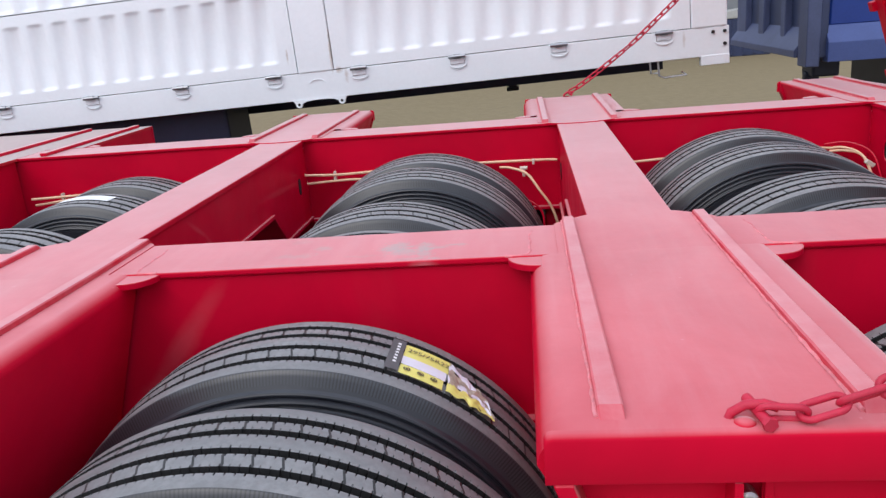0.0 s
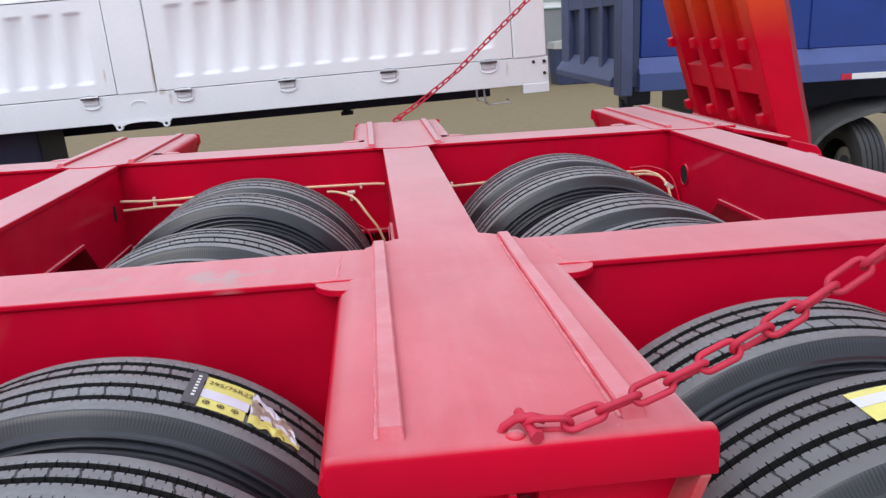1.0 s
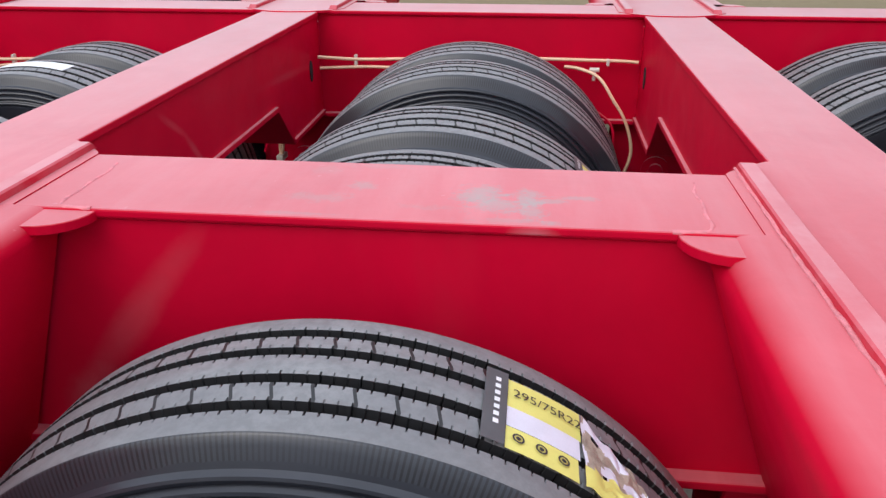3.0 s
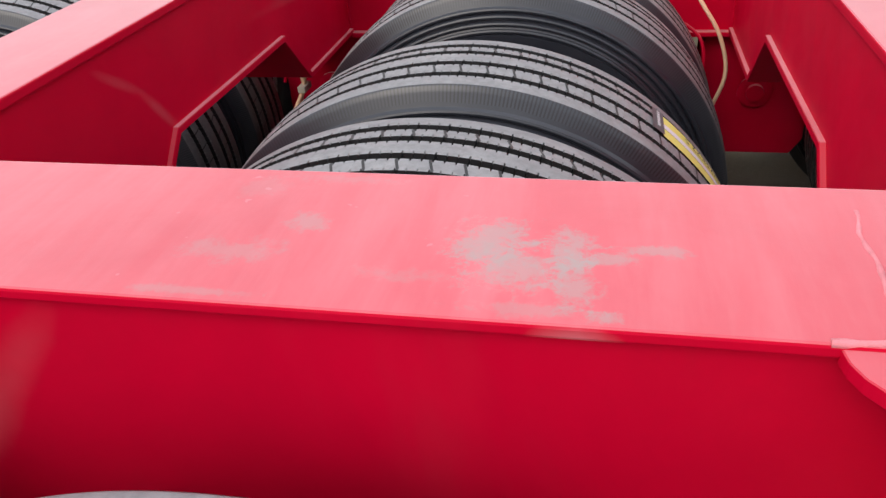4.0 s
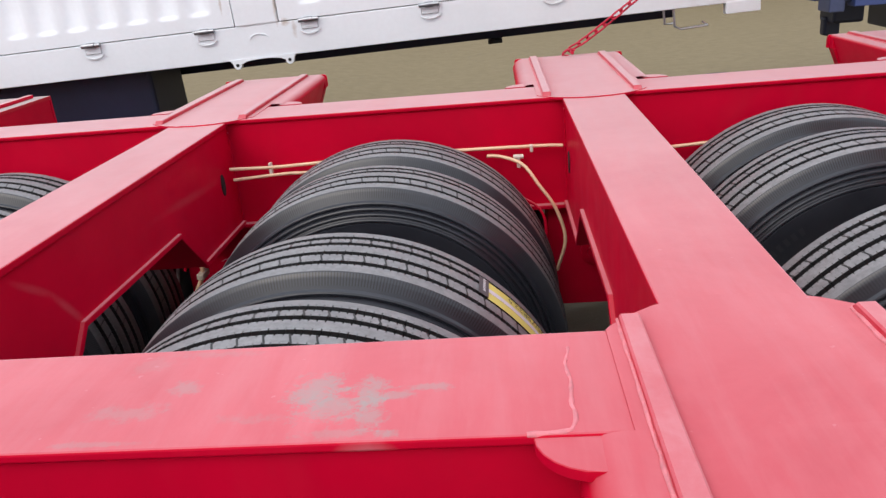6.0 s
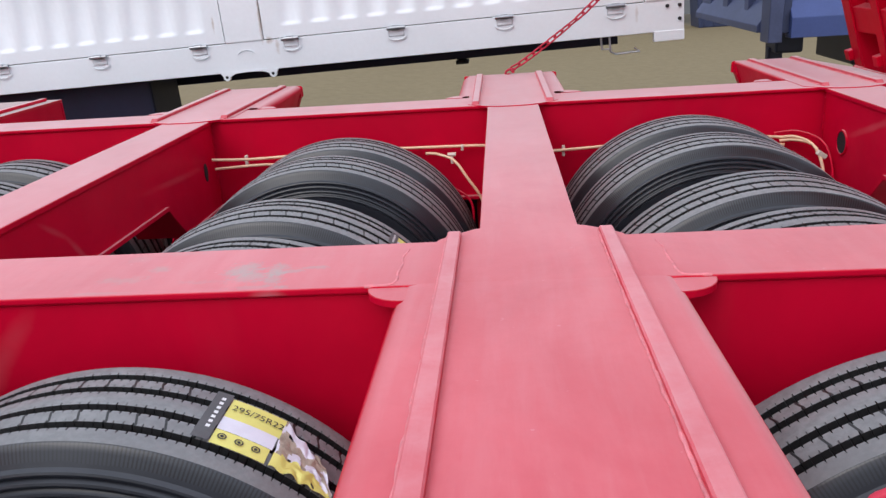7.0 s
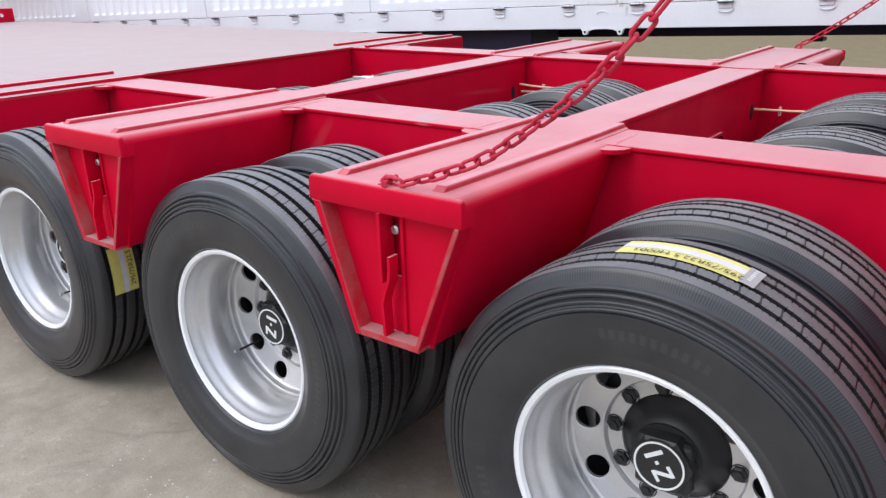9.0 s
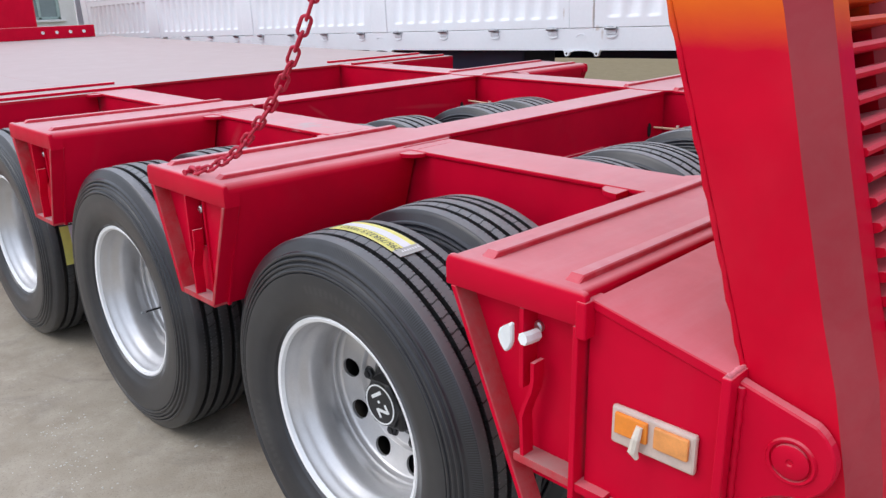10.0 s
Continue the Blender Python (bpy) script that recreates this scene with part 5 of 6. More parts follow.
link_me = None
def chain(y, pts):
    global link_me
    ch = thing("chain", "red painted steel link chain from beam end to loading ramp", "chain", (0, y, TOP), "ramp chains")
    steps = spline([(x, yy, z - TOP) for x, yy, z in pts], 0.0422)
    for i in range(len(steps) - 1):
        a, b = steps[i], steps[i + 1]
        d = (b - a).normalized()
        q = d.to_track_quat("X", "Z").to_matrix().to_4x4()
        tilt = 90 * (i % 2) + 38 + random.uniform(-16, 16)
        m = Matrix.Translation((a + b) / 2) @ q @ pose(0, 0, 0, tilt, 0, 0)
        if link_me is None:
            o = part("link", link_mesh(), RED_CHAIN, ch, "", m, 60)
            link_me = o.data
        else:
            part("link", link_me, None, ch, "", m)
    bm = bmesh.new()
    rod(bm, [(-0.002, 0.0, 0.004), (0.002, 0.0, 0.016), (0.016, -0.002, 0.026), (0.036, -0.004, 0.028), (0.05, -0.006, 0.024)], 0.0055, 8)
    part("anchor_staple", bm, RED_CHAIN, ch, "bent red anchor staple", smooth=60)
    bm = bmesh.new()
    rod(bm, [(0.034, -0.030, 0.018), (0.024, 0.022, 0.022)], 0.006, 12)
    rod(bm, [(0.0355, -0.034, 0.0176), (0.034, -0.028, 0.018)], 0.0085, 6, mi=1)
    part("shackle_bolt", bm, [RED_CHAIN, RED_CHAIN], ch, "red shackle bolt", smooth=40)
    for px, py in ((0.014, -0.013),):
        bm = bmesh.new()
        lathe(bm, [(0.0, 0.012), (0.003, 0.011), (0.0055, 0.006), (0.006, 0.0001)], 16, axis="z")
        part("weld_pad", bm, RED, ch, "", pose(px, py if y < 1 else -py, 0.0095 if y < 1 else 0.0015), 60)
    return ch


# the near one sags, the far one is drawn nearly straight
chain(0.035, [(0.032, -0.010, 1.106), (0.076, -0.015, 1.106), (0.12, -0.013, 1.120), (0.173, -0.012, 1.138), (0.285, -0.010, 1.186), (0.387, -0.016, 1.251), (0.524, -0.026, 1.352), (0.634, -0.034, 1.466), (0.719, -0.036, 1.582), (0.873, -0.037, 1.834), (1.03, -0.03, 2.12), (1.17, -0.01, 2.42), (1.22, 0.0, 2.58)])
chain(FAR - 0.035, [(0.030, 0.006, 1.114), (0.06, 0.0, 1.128), (0.13, 0, 1.172), (0.24, 0, 1.250), (0.36, 0, 1.340), (0.48, 0, 1.446), (0.60, 0, 1.552), (0.71, 0, 1.650), (0.86, 0, 1.80), (1.02, 0, 2.00), (1.16, 0, 2.24), (1.25, 0, 2.46)])

# ---------------------------------------------------------------- air lines along the far girder
def tube(pts, r=0.0055, name="air_line", label="cream nylon air line", mat=None):
    bm = bmesh.new()
    rod(bm, [tuple(p) for p in spline(pts, 0.02)], r, 8)
    return part(name, bm, mat or HOSE, trailer, label, smooth=60)


AY = L2[0] - 0.010
for x0, x1, x2, x3 in ((-2.40, -1.36, -2.40, -1.80), (-1.15, -0.075, -1.15, -0.62), (0.10, 1.02, 0.52, 1.02)):
    for k, (xa, xb, z) in enumerate(((x0, x1, 0.912), (x2, x3, 0.884))):
        if x0 == -1.15:
            z += 0.022 if k == 0 else 0.013
        wob = 0.006 * (1 if k else -1)
        lift = 0.024 if k and xb < 0.9 else 0.0      # the lower line runs up to the other one
        line = tube([(xa, 2.44 + 0.02 * k if xa == x0 else AY - 0.012, z - (0.004 if k else 0.0) + (0.010 if x0 == -1.15 else 0.0)), (xa + 0.16, AY - 0.012, z + wob), (xa + 0.5 * (xb - xa), AY - 0.010, z - wob + 0.5 * lift), (xb - 0.1, AY - 0.010, z + 0.004 + lift), (xb, AY - 0.014, z + lift)])
        if k == 0:
            for q in (0.11, 0.90):
                bm = bmesh.new()
                box(bm, -0.005, 0.005, -0.010, 0.008, -0.030 if q < 0.5 else -0.012, 0.010, 0.002)
                part("clip", bm, PALE, line, "pale plastic clip", pose(xa + (xb - xa) * q, AY - 0.012, z))
for x in (-1.42, -0.225):
    t = tube([(x - 0.10, AY - 0.016, 0.917), (x - 0.055, AY - 0.020, 0.913), (x + 0.012, AY - 0.06, 0.893), (x + 0.06, AY - 0.09, 0.83), (x + 0.108, AY - 0.10, 0.754), (x + 0.134, AY - 0.10, 0.651), (x + 0.105, AY - 0.10, 0.545)])
    bm = bmesh.new()
    rod(bm, [(x, AY - 0.014, 0.905), (x, AY - 0.014, 0.872)], 0.006, 8)
    rod(bm, [(x - 0.016, AY - 0.014, 0.908), (x + 0.016, AY - 0.014, 0.908)], 0.0075, 8)
    part("tee_fitting", bm, PALE, t, "pale tee fitting", smooth=40)
    tube([(x - 0.04, AY - 0.02, 0.80), (x + 0.06, AY - 0.055, 0.74), (x + 0.075, AY - 0.085, 0.66), (x + 0.06, AY - 0.10, 0.60)], 0.005, "air_line", "dark red air line", RED)
hang = tube([(-1.30, 2.45, 0.70), (-1.30, 2.419, 0.645), (-1.30, 2.416, 0.598), (-1.30, 2.328, 0.559), (-1.30, 2.20, 0.525)], 0.007)
bm = bmesh.new()
box(bm, -0.012, 0.012, -0.03, 0.03, -0.010, 0.010, 0.003)
part("clip", bm, PALE, hang, "pale plastic clip", pose(-1.295, 2.412, 0.60))
for k in range(2):
    tube([(1.0, AY - 0.014, 0.912 - 0.012 * k), (1.05, AY - 0.03, 0.915 - 0.012 * k), (1.10, AY - 0.08, 0.89), (1.115, AY - 0.14, 0.82), (1.112, AY - 0.18, 0.72 - 0.02 * k)])
bend = tube([(0.98, AY - 0.012, 0.928), (1.06, AY - 0.03, 0.934), (1.125, AY - 0.09, 0.905), (1.142, AY - 0.15, 0.83), (1.138, AY - 0.19, 0.72)], 0.0042, "air_line", "dark red air line", RED)
bm = bmesh.new()
box(bm, -0.018, 0.018, -0.012, 0.012, -0.009, 0.009, 0.003)
part("clip", bm, PALE, bend, "pale plastic clip", pose(1.118, AY - 0.11, 0.862, 0, 35, 0))

# ---------------------------------------------------------------- small plastic bits
bm = bmesh.new()
slab(bm, [(1.222, 0.966), (1.226, 0.982), (1.238, 0.992), (1.250, 0.996), (1.257, 1.002), (1.257, 0.962), (1.250, 0.946), (1.240, 0.938), (1.228, 0.952)], -0.008, 0.004, 0.003, "y")
rod(bm, [(1.287, -0.012, 0.981), (1.289, 0.0, 0.980), (1.290, 0.026, 0.979)], 0.0125, 7)
part("plastic_plug", bm, PAPER, trailer, "white plastic plug")

# ---------------------------------------------------------------- white drop-side truck behind
TY, TX0, TX1 = 4.0, -11.3, 0.97
truck = thing("cargo_truck", "white cargo truck with corrugated drop sides parked alongside", "truck", (0.046, TY, 0))
truck.rotation_euler = (0, radians(-2.0), 0)
ZB, ZR, ZS, ZT = 1.172, 1.335, 1.875, 3.30
bm = bmesh.new()
box(bm, TX0, TX1, 0.0, 0.06, ZB, ZR - 0.001, 0.004)
rail = part("bottom_rail", bm, WHITE, truck)
bm = bmesh.new()
box(bm, TX0, TX1, 0.06, 2.4, ZB + 0.04, ZR - 0.02)
part("floor_frame", bm, NAVY, truck)
POSTS = [TX1 - 0.11 - 2.314 * k for k in range(6)]
def corrugated(x0, x1, z0, z1):
    """A pressed panel: upright hollows with soft shoulders that run out in rounded ends."""
    bm = bmesh.new()
    pitch, dep = 0.160, 0.019
    n = int((x1 - x0 - 0.06) / pitch)
    off = (x1 - x0 - n * pitch) / 2
    xs = [x0] + [x0 + off + pitch * (k + q) for k in range(n) for q in (0.0, 0.06, 0.14, 0.22, 0.30, 0.38, 0.5, 0.62, 0.70, 0.78, 0.86, 0.94)] + [x1]
    rise = (0.0, 0.006, 0.012, 0.020, 0.030)
    zs = [z0 + h for h in rise] + [z1 - h for h in reversed(rise)]

    def sink(x, z):
        u = (x - x0 - off) / pitch
        if not 0 <= u <= n:
            return 0.0
        across = ease(0.5 - abs(u % 1.0 - 0.5), 0.06, 0.42)
        end = min(z - z0, z1 - z)
        return dep * across * ease(end, 0.003, 0.030)
    grid = [[bm.verts.new((x, sink(x, z), z)) for x in xs] for z in zs]
    for a, b in zip(grid, grid[1:]):
        for i in range(len(xs) - 1):
            bm.faces.new((a[i], a[i + 1], b[i + 1], b[i])).smooth = True
    box(bm, x0, x1, dep + 0.006, 0.055, z0, z1)
    return bm


for k, px in enumerate(POSTS):
    bm = bmesh.new()
    w = 0.11 if k else 0.10
    box(bm, px - w, px + w, -0.006, 0.08, ZR - 0.002, ZT, 0.008)
    part("post", bm, WHITE, truck)
    bm = bmesh.new()
    if k:
        # two eyes hang below the rail with a shallow arch between them
        lobe = [(px + 0.135 + 0.021 * math.cos(radians(q)), ZB - 0.022 + 0.021 * math.sin(radians(q))) for q in range(10, -191, -20)]
        arch = [(px + 0.100 * math.cos(radians(q)), ZB - 0.014 + 0.012 * math.sin(radians(q))) for q in range(0, 181, 20)]
        o = [(px + 0.172, ZB + 0.006), (px + 0.164, ZB - 0.006)] + lobe + arch + [(2 * px - x, z) for x, z in reversed(lobe)] + [(px - 0.164, ZB - 0.006), (px - 0.172, ZB + 0.006)]
        slab(bm, o, -0.004, 0.02, 0.0, "y")
        lug = part("lashing_lug", bm, WHITE, rail, "white lashing plate with two drilled eyes")
        for ex in (-0.135, 0.135):
            # flat dark disc for the shade inside each drilled eye
            bm = bmesh.new()
            lathe(bm, [(-0.0052, 0.0001), (-0.0052, 0.0085), (0.0, 0.0085)], 12)
            part("eye_hole", bm, DARKHOLE, lug, "dark bolt hole", pose(px + ex, 0, ZB - 0.022))
        bm = bmesh.new()
        rod(bm, [(px + 0.045 * math.cos(radians(q)), -0.004, ZR - 0.066 + 0.022 * math.sin(radians(q))) for q in range(180, -1, -20)], 0.0024, 6)
        part("pressed_mark", bm, WHITE, rail)
    else:
        box(bm, px - 0.05, px + 0.11, -0.004, 0.05, ZB - 0.05, ZB + 0.005, 0.003)
        part("corner_plate", bm, WHITE, rail)
        for bx, bz in ((px + 0.02, ZR - 0.03), (px + 0.085, ZR - 0.03), (px + 0.085, ZR - 0.10)):
            bm = bmesh.new()
            rod(bm, [(bx, -0.010, bz), (bx, 0.0, bz)], 0.010, 8)
            part("bolt", bm, BLACK, rail)
    if k < len(POSTS) - 1:
        x1, x0 = px - w - 0.005, POSTS[k + 1] + 0.115
        z0 = ZR + 0.004
        panel = part("drop_side", corrugated(x0 + 0.05, x1 - 0.05, z0 + 0.06, ZS - 0.06), WHITE, truck, "white corrugated drop-side panel")
        for b in ((x0, x1, z0, z0 + 0.06), (x0, x0 + 0.05, z0 + 0.06, ZS - 0.06), (x1 - 0.05, x1, z0 + 0.06, ZS - 0.06), (x0, x1, ZS - 0.06, ZS)):
            bm = bmesh.new()
            box(bm, b[0], b[1], 0.0, 0.055, b[2], b[3])
            part("panel_frame", bm, WHITE, panel)
        part("upper_panel", corrugated(x0, x1, ZS + 0.006, ZT), WHITE, truck, "white corrugated upper panel")
        for q in range(4):
            hx = x1 - 0.15 - q * (x1 - x0 - 0.30) / 3
            bm = bmesh.new()
            box(bm, hx - 0.042, hx + 0.042, -0.006, 0.0, ZR - 0.048, ZR - 0.010, 0.002, 1)
            rod(bm, [(hx - 0.050, -0.016, ZR - 0.004), (hx + 0.050, -0.016, ZR - 0.004)], 0.0110, 12)
            rod(bm, [(hx - 0.020, -0.017, ZR - 0.004), (hx + 0.020, -0.017, ZR - 0.004)], 0.0145, 12)
            hinge = part("hinge", bm, [HINGE, WHITE], truck, "grey steel hinge", None, 40)
            bm = bmesh.new()
            rod(bm, [(hx + 0.05 * math.cos(radians(a)), -0.008, ZR - 0.046 + 0.024 * math.sin(radians(a))) for a in range(180, 361, 15)], 0.0035, 6)
            part("hinge_loop", bm, WHITE, hinge)
bm = bmesh.new()
box(bm, TX0, TX1, -0.02, 2.42, ZT, ZT + 0.08, 0.01)
part("top_rail", bm, WHITE, truck)
bm = bmesh.new()
box(bm, TX1 - 0.05, TX1, 0.08, 2.4, ZB, ZT)
box(bm, TX0, TX0 + 0.05, 0.08, 2.4, ZB, ZT)
box(bm, TX0, TX1, 2.36, 2.42, ZB, ZT)
part("body_wall", bm, WHITE, truck)
bm = bmesh.new()
box(bm, TX0 + 0.2, TX1 - 0.25, 0.75, 0.85, 1.060, ZB + 0.04)
box(bm, TX0 + 0.2, TX1 - 0.25, 1.55, 1.65, 1.060, ZB + 0.04)
part("chassis_rail", bm, NAVY, truck)
bm = bmesh.new()
box(bm, -5.2, -2.11, 0.12, 0.55, 0.72, ZB + 0.03, 0.02)
part("tool_box", bm, NAVY, truck, "dark navy side box under the floor")
for x in (-0.30,):
    bm = bmesh.new()
    box(bm, x - 0.03, x + 0.03, 1.18, 1.24, 1.005, ZB + 0.05, 0.004)
    box(bm, x - 0.045, x + 0.045, 1.15, 1.27, 0.985, 1.01, 0.004)
    part("bracket", bm, BLACK, truck)
bm = bmesh.new()
rod(bm, [(0.575, 0.05, ZB + 0.02), (0.58, 0.05, ZB - 0.085), (0.61, 0.05, ZB - 0.10), (0.74, 0.05, ZB - 0.095), (0.71, 0.05, ZB - 0.075)], 0.006, 6)
rod(bm, [(0.53, 0.06, ZB + 0.02), (0.535, 0.06, ZB - 0.07), (0.575, 0.055, ZB - 0.07)], 0.006, 6)
part("step_bar", bm, STEEL, truck)
for x in (-6.6, -7.9, -9.2):
    for y in (0.32, 1.9):
        bm = bmesh.new()
        lathe(bm, [(-0.14, 0.29), (-0.14, 0.46), (-0.11, 0.50), (0.11, 0.50), (0.14, 0.46), (0.14, 0.29), (-0.14, 0.29)], 40)
        part("tyre", bm, RUBBER, truck, "", pose(x, y, 0.50 + lie(x, TY + y) - x * 0.0349), 40)

# ---------------------------------------------------------------- blue tipper trucks beyond
MUDGUARD = plain("grey_plastic_mudguard", (0.085, 0.087, 0.088), 0.5, 0, 0.2, 6)
# tailgate frame and sill are paler than its recessed panels
TAILFRAME = plain("pale_tailgate_paint", (0.074, 0.090, 0.180), 0.45, 0, 0.15, 3)
# body blue paled by dust and by sky reflection put into the colour
RAILBLUE = plain("dusty_skylit_rail_paint", (0.060, 0.092, 0.27), 0.4, 0, 0.12, 3)


def tipper(x, y, turn, tail, paint, label):
    t = thing("tipper_truck", label, "truck", (x, y, 0))
    t.rotation_euler = (0, 0, radians(turn))
    low = lie(x, y)
    # body runs along local y, tail at y = 0
    bm = bmesh.new()
    slab(bm, [(-1.25, 1.22), (1.25, 1.22), (1.28, 2.6), (-1.28, 2.6)], 0.12, 5.4, 0.02, "y")
    part("tipper_body", bm, paint, t)
    bm = bmesh.new()
    slab(bm, [(-1.20, 0.97), (1.20, 0.97), (1.24, 1.22), (-1.24, 1.22)], 0.16, 5.4, 0.0, "y")
    part("body_floor", bm, NAVY, t)
    bm = bmesh.new()
    slab(bm, [(-1.29, 0.99), (1.29, 0.99), (1.32, 2.5), (-1.32, 2.5)], 0.05, 0.11, 0.006, "y")
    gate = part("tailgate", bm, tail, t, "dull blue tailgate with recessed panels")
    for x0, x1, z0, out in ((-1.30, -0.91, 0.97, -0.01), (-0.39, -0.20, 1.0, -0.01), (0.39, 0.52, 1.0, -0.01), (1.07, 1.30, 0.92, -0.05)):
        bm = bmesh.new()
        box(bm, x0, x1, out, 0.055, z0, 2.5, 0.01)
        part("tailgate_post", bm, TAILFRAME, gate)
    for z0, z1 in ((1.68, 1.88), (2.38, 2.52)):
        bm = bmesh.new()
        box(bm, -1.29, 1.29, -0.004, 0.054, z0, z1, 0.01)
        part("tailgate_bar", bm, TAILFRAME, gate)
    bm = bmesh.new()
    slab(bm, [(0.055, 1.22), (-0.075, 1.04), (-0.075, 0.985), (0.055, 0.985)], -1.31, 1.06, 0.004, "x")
    part("tailgate_sill", bm, TAILFRAME, gate, "pale sloping sill")
    for s in (-1, 1):
        # sloping shelf and upright rail along the side
        bm = bmesh.new()
        slab(bm, [(s * 1.245, 1.235), (s * 1.345, 1.105), (s * 1.345, 0.955), (s * 1.20, 0.955), (s * 1.20, 1.235)], 0.10, 5.4, 0.004, "y")
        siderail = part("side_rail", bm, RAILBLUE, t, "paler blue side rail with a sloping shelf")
        for k in range(4):
            y0 = 0.72 + 1.14 * k
            for off, wide, mat, text in ((0.0, 0.09, RED_CHAIN, "red reflector strip"), (0.095, 0.30, PAPER, "white reflector strip")):
                bm = bmesh.new()
                box(bm, min(s * 1.344, s * 1.352), max(s * 1.344, s * 1.352), y0 + off, y0 + off + wide, 0.962, 1.012, 0.001)
                part("reflector_strip", bm, mat, siderail, text)
        for yy in (1.62, 3.1, 4.6):
            bm = bmesh.new()
            slab(bm, [(s * 1.25, 1.24), (s * 1.268, 1.24), (s * 1.292, 2.58), (s * 1.275, 2.58)], yy - 0.02, yy + 0.02, 0.002, "y")
            part("body_seam", bm, paint, t)
        # long mudguard over the rear pair of wheels
        bm = bmesh.new()
        outer = [(2.62 + 1.02 * math.cos(radians(a)), 0.28 + 0.46 * math.sin(radians(a)) ** 0.8) for a in range(8, 173, 9)]
        inner = [(2.62 + 0.99 * math.cos(radians(a)), 0.265 + 0.44 * math.sin(radians(a)) ** 0.8) for a in range(172, 7, -9)]
        slab(bm, outer + inner, s * 0.72, s * 1.40, 0.0, "x")
        part("mudguard", bm, MUDGUARD, t, "grey plastic mudguard", smooth=30)
        for yy in (2.13, 3.10, 6.6):
            w = part("tyre", plain_tyre_me, None, t, "black ribbed truck tyre", pose(s * 1.08, yy, low + 0.452) @ Matrix.Scale(0.9, 4))
            bm = bmesh.new()
            lathe(bm, [(0.10 * s, 0.30), (0.02 * s, 0.27), (-0.02 * s, 0.20), (-0.02 * s, 0.12), (0.07 * s, 0.10), (0.08 * s, 0.0001)], 32)
            part("rim", bm, HINGE, w, "dull grey rim")
    for x0, x1, y0, y1, z0, z1 in ((-0.45, 0.45, 0.9, 7.2, 0.62, 0.97), (0.62, 0.92, 0.12, 0.34, 0.80, 0.99), (0.70, 0.80, 0.10, 0.22, 0.70, 0.84)):
        bm = bmesh.new()
        box(bm, x0, x1, y0, y1, z0, z1, 0.02)
        part("chassis", bm, NAVY, t)
    bm = bmesh.new()
    box(bm, -1.2, 1.2, 5.8, 7.6, 0.8, 2.9, 0.08)
    part("cab", bm, paint, t)
    return t


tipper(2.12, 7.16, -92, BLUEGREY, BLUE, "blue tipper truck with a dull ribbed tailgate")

# ---------------------------------------------------------------- low white building far behind the gooseneck
hut = thing("site_building", "low white rendered building with a pale green window", "building", (-24, 8.0, 0))
bm = bmesh.new()
box(bm, -5.0, -0.20, -9.0, 9.0, 0.0, 3.4)
box(bm, -0.2, 0.0, -9.0, -0.75, 0.0, 3.4)
box(bm, -0.2, 0.0, 0.45, 9.0, 0.0, 3.4)
box(bm, -0.2, 0.0, -0.75, 0.45, 0.0, 0.95)
box(bm, -0.2, 0.0, -0.75, 0.45, 2.1, 3.4)
part("wall", bm, RENDERWALL, hut)
bm = bmesh.new()
box(bm, -5.2, 0.3, -9.3, 9.3, 3.4, 3.6, 0.02)
part("roof", bm, RENDERWALL, hut)
bm = bmesh.new()
for b in ((-0.75, -0.67, 0.95, 2.1), (0.37, 0.45, 0.95, 2.1), (-0.19, -0.11, 0.95, 2.1), (-0.75, 0.45, 0.95, 1.03), (-0.75, 0.45, 2.02, 2.1)):
    box(bm, -0.12, -0.04, b[0], b[1], b[2], b[3], 0.005)
win = part("window", bm, FRAMEGREEN, hut, "pale green framed window")
bm = bmesh.new()
box(bm, -0.10, -0.09, -0.67, 0.37, 1.03, 2.02)
part("pane", bm, GLASS, win, "dull reflecting pane")
bm = bmesh.new()
box(bm, -0.05, 0.08, -0.85, 0.55, 0.88, 0.95, 0.01)
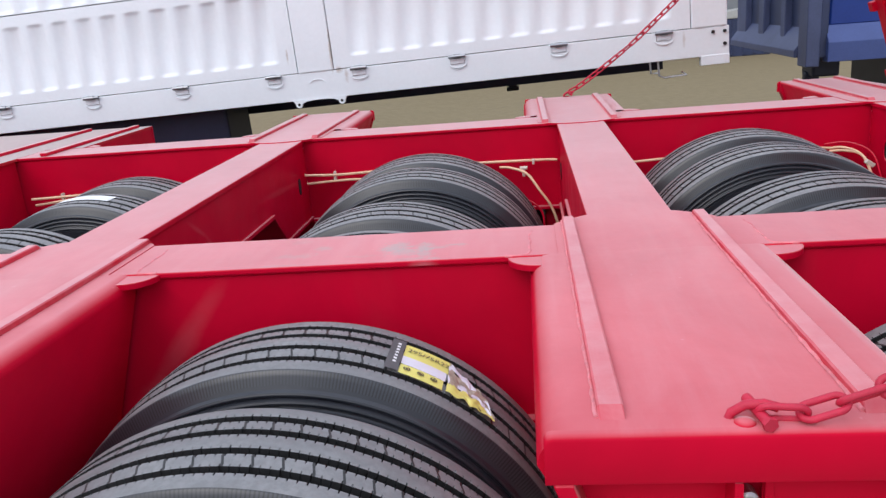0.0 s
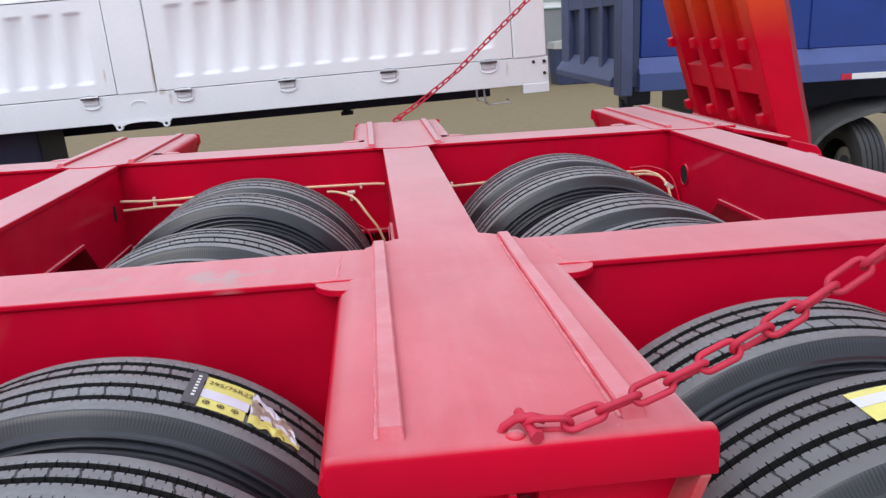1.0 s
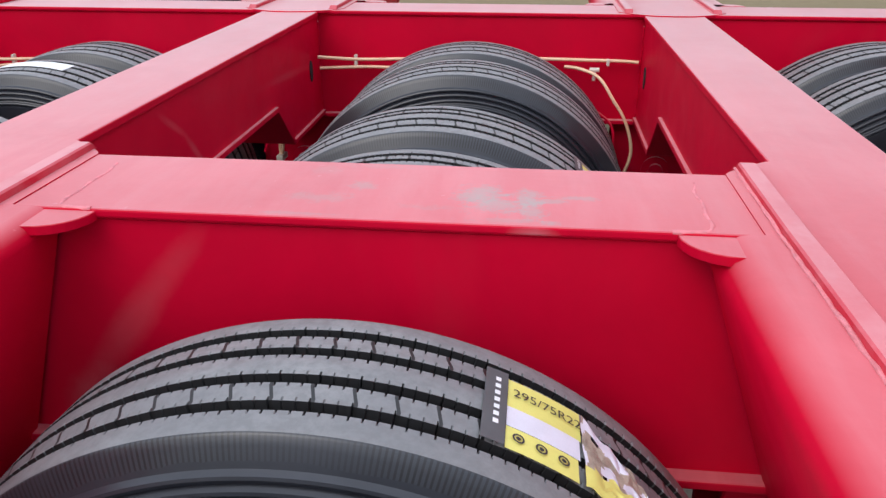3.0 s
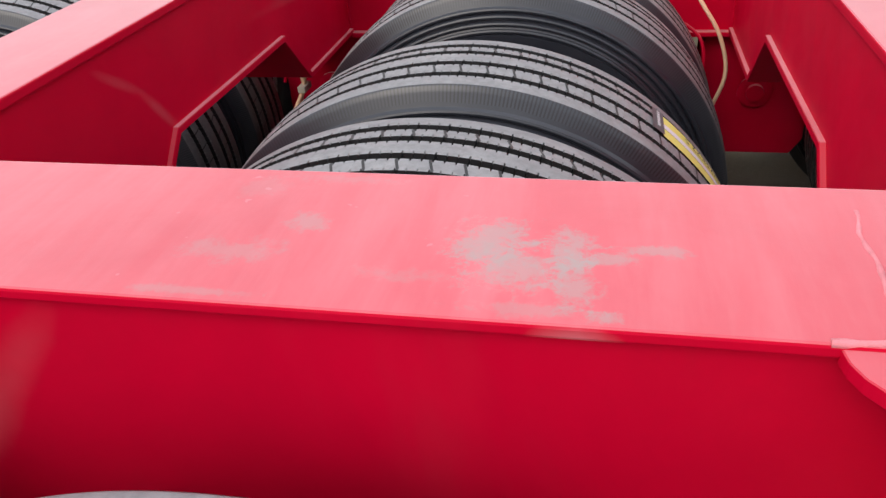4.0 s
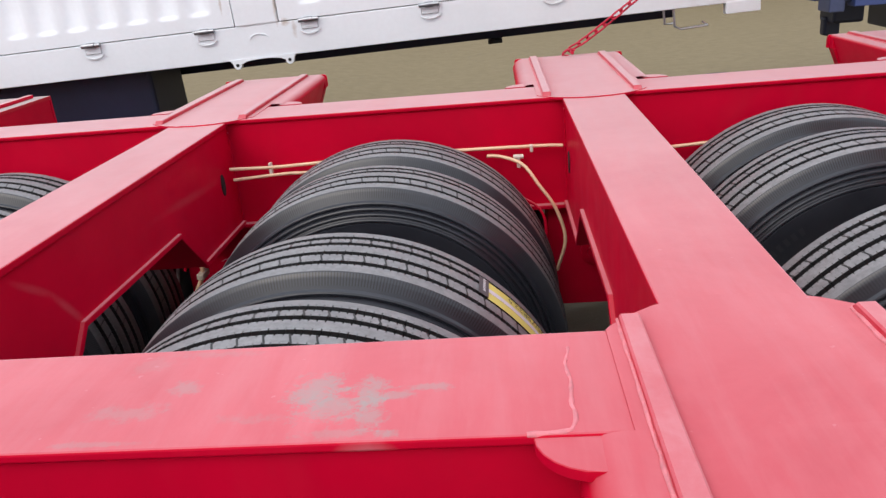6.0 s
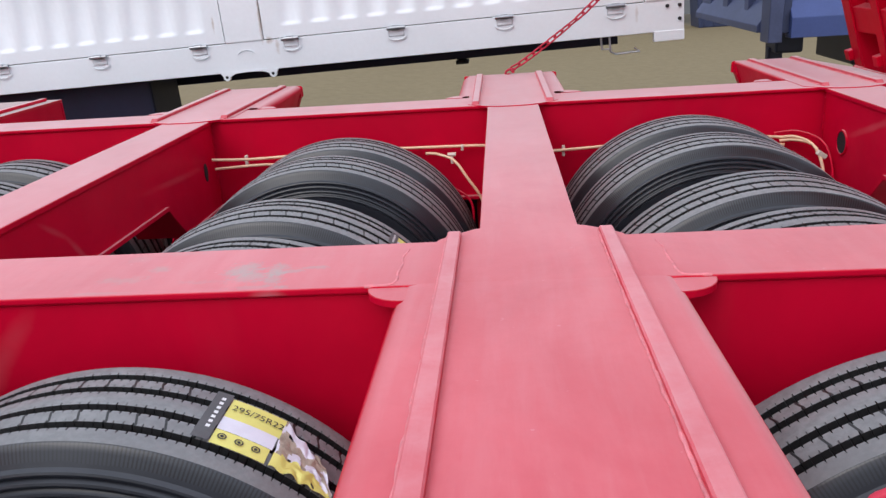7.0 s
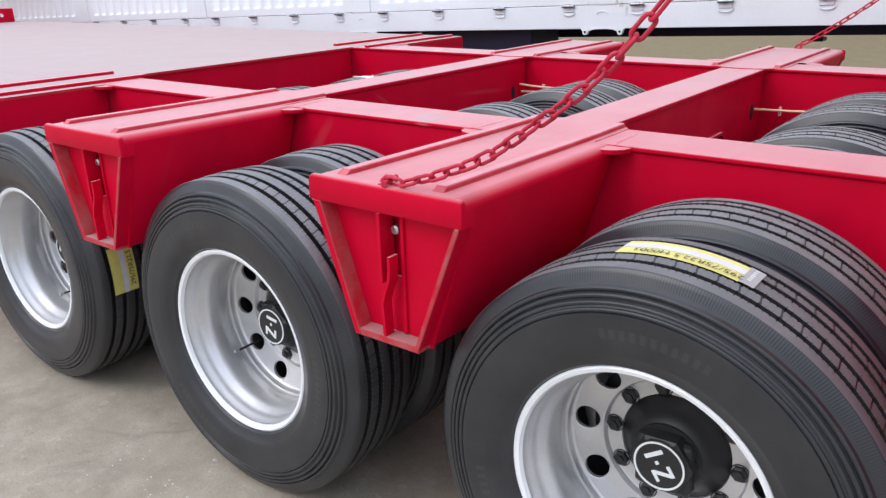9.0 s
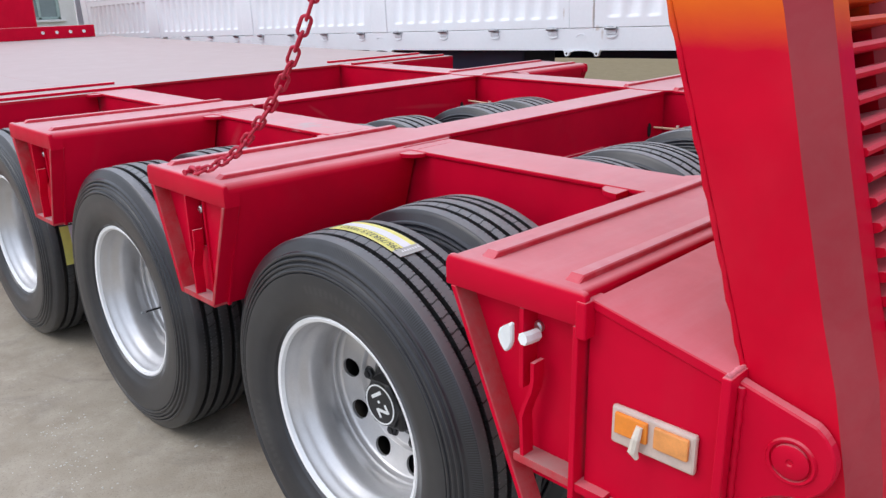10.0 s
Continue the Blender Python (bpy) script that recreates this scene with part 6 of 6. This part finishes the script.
part("sill", bm, RENDERWALL, win)
# workshop hall that closes the yard beyond the trucks
hall = thing("workshop_hall", "grey workshop hall closing the yard", "building", (4, 26, 0))
bm = bmesh.new()
box(bm, -40, 40, 0, 0.3, 0, 7.0)
part("wall", bm, plain("grey_cladding", (0.22, 0.23, 0.24), 0.7, 0, 0.1, 1.0), hall)
bm = bmesh.new()
box(bm, -40.5, 40.5, -0.5, 6, 7.0, 7.3, 0.02)
part("roof", bm, plain("grey_roof_sheet", (0.30, 0.31, 0.33), 0.6, 0, 0.1, 1.0), hall)
# long bright window in the hall and a covered bin in front of it
bm = bmesh.new()
for b in ((5.75, 7.25, 2.06, 2.10), (5.75, 7.25, 2.30, 2.34), (5.75, 5.79, 2.10, 2.30), (7.21, 7.25, 2.10, 2.30), (6.48, 6.52, 2.10, 2.30)):
    box(bm, b[0] - 4, b[1] - 4, -0.06, 0.0, b[2], b[3], 0.004)
strip = part("window", bm, FRAMEGREEN, hall, "long low window frame round bright white panels")
# white panels put the lit strip's brightness into colour
for x0, x1 in ((5.79, 6.48), (6.52, 7.21)):
    bm = bmesh.new()
    box(bm, x0 - 4, x1 - 4, -0.02, -0.002, 2.10, 2.30)
    part("white_panel", bm, PAPER, strip, "white panel for the window's brightness")
bin_z = lie(6.5, 24.5)
skip = thing("storage_bin", "dull blue steel storage bin with a pale cover", "bin", (6.5, 24.5, bin_z))
bm = bmesh.new()
slab(bm, [(-0.62, 0.0), (0.62, 0.0), (0.72, 1.10), (-0.72, 1.10)], -0.5, 0.5, 0.02, "y")
shell = part("shell", bm, BLUEGREY, skip)
for k in range(4):
    bm = bmesh.new()
    box(bm, -0.48 + 0.32 * k - 0.03, -0.48 + 0.32 * k + 0.03, -0.54, -0.495, 0.06, 1.08, 0.006)
    part("rib", bm, BLUEGREY, shell)
bm = bmesh.new()
slab(bm, [(-0.76, 1.10), (0.76, 1.10), (0.72, 1.32), (0.0, 1.38), (-0.72, 1.32)], -0.54, 0.54, 0.02, "y")
part("cover", bm, FADED, skip, "pale grey sheet cover")
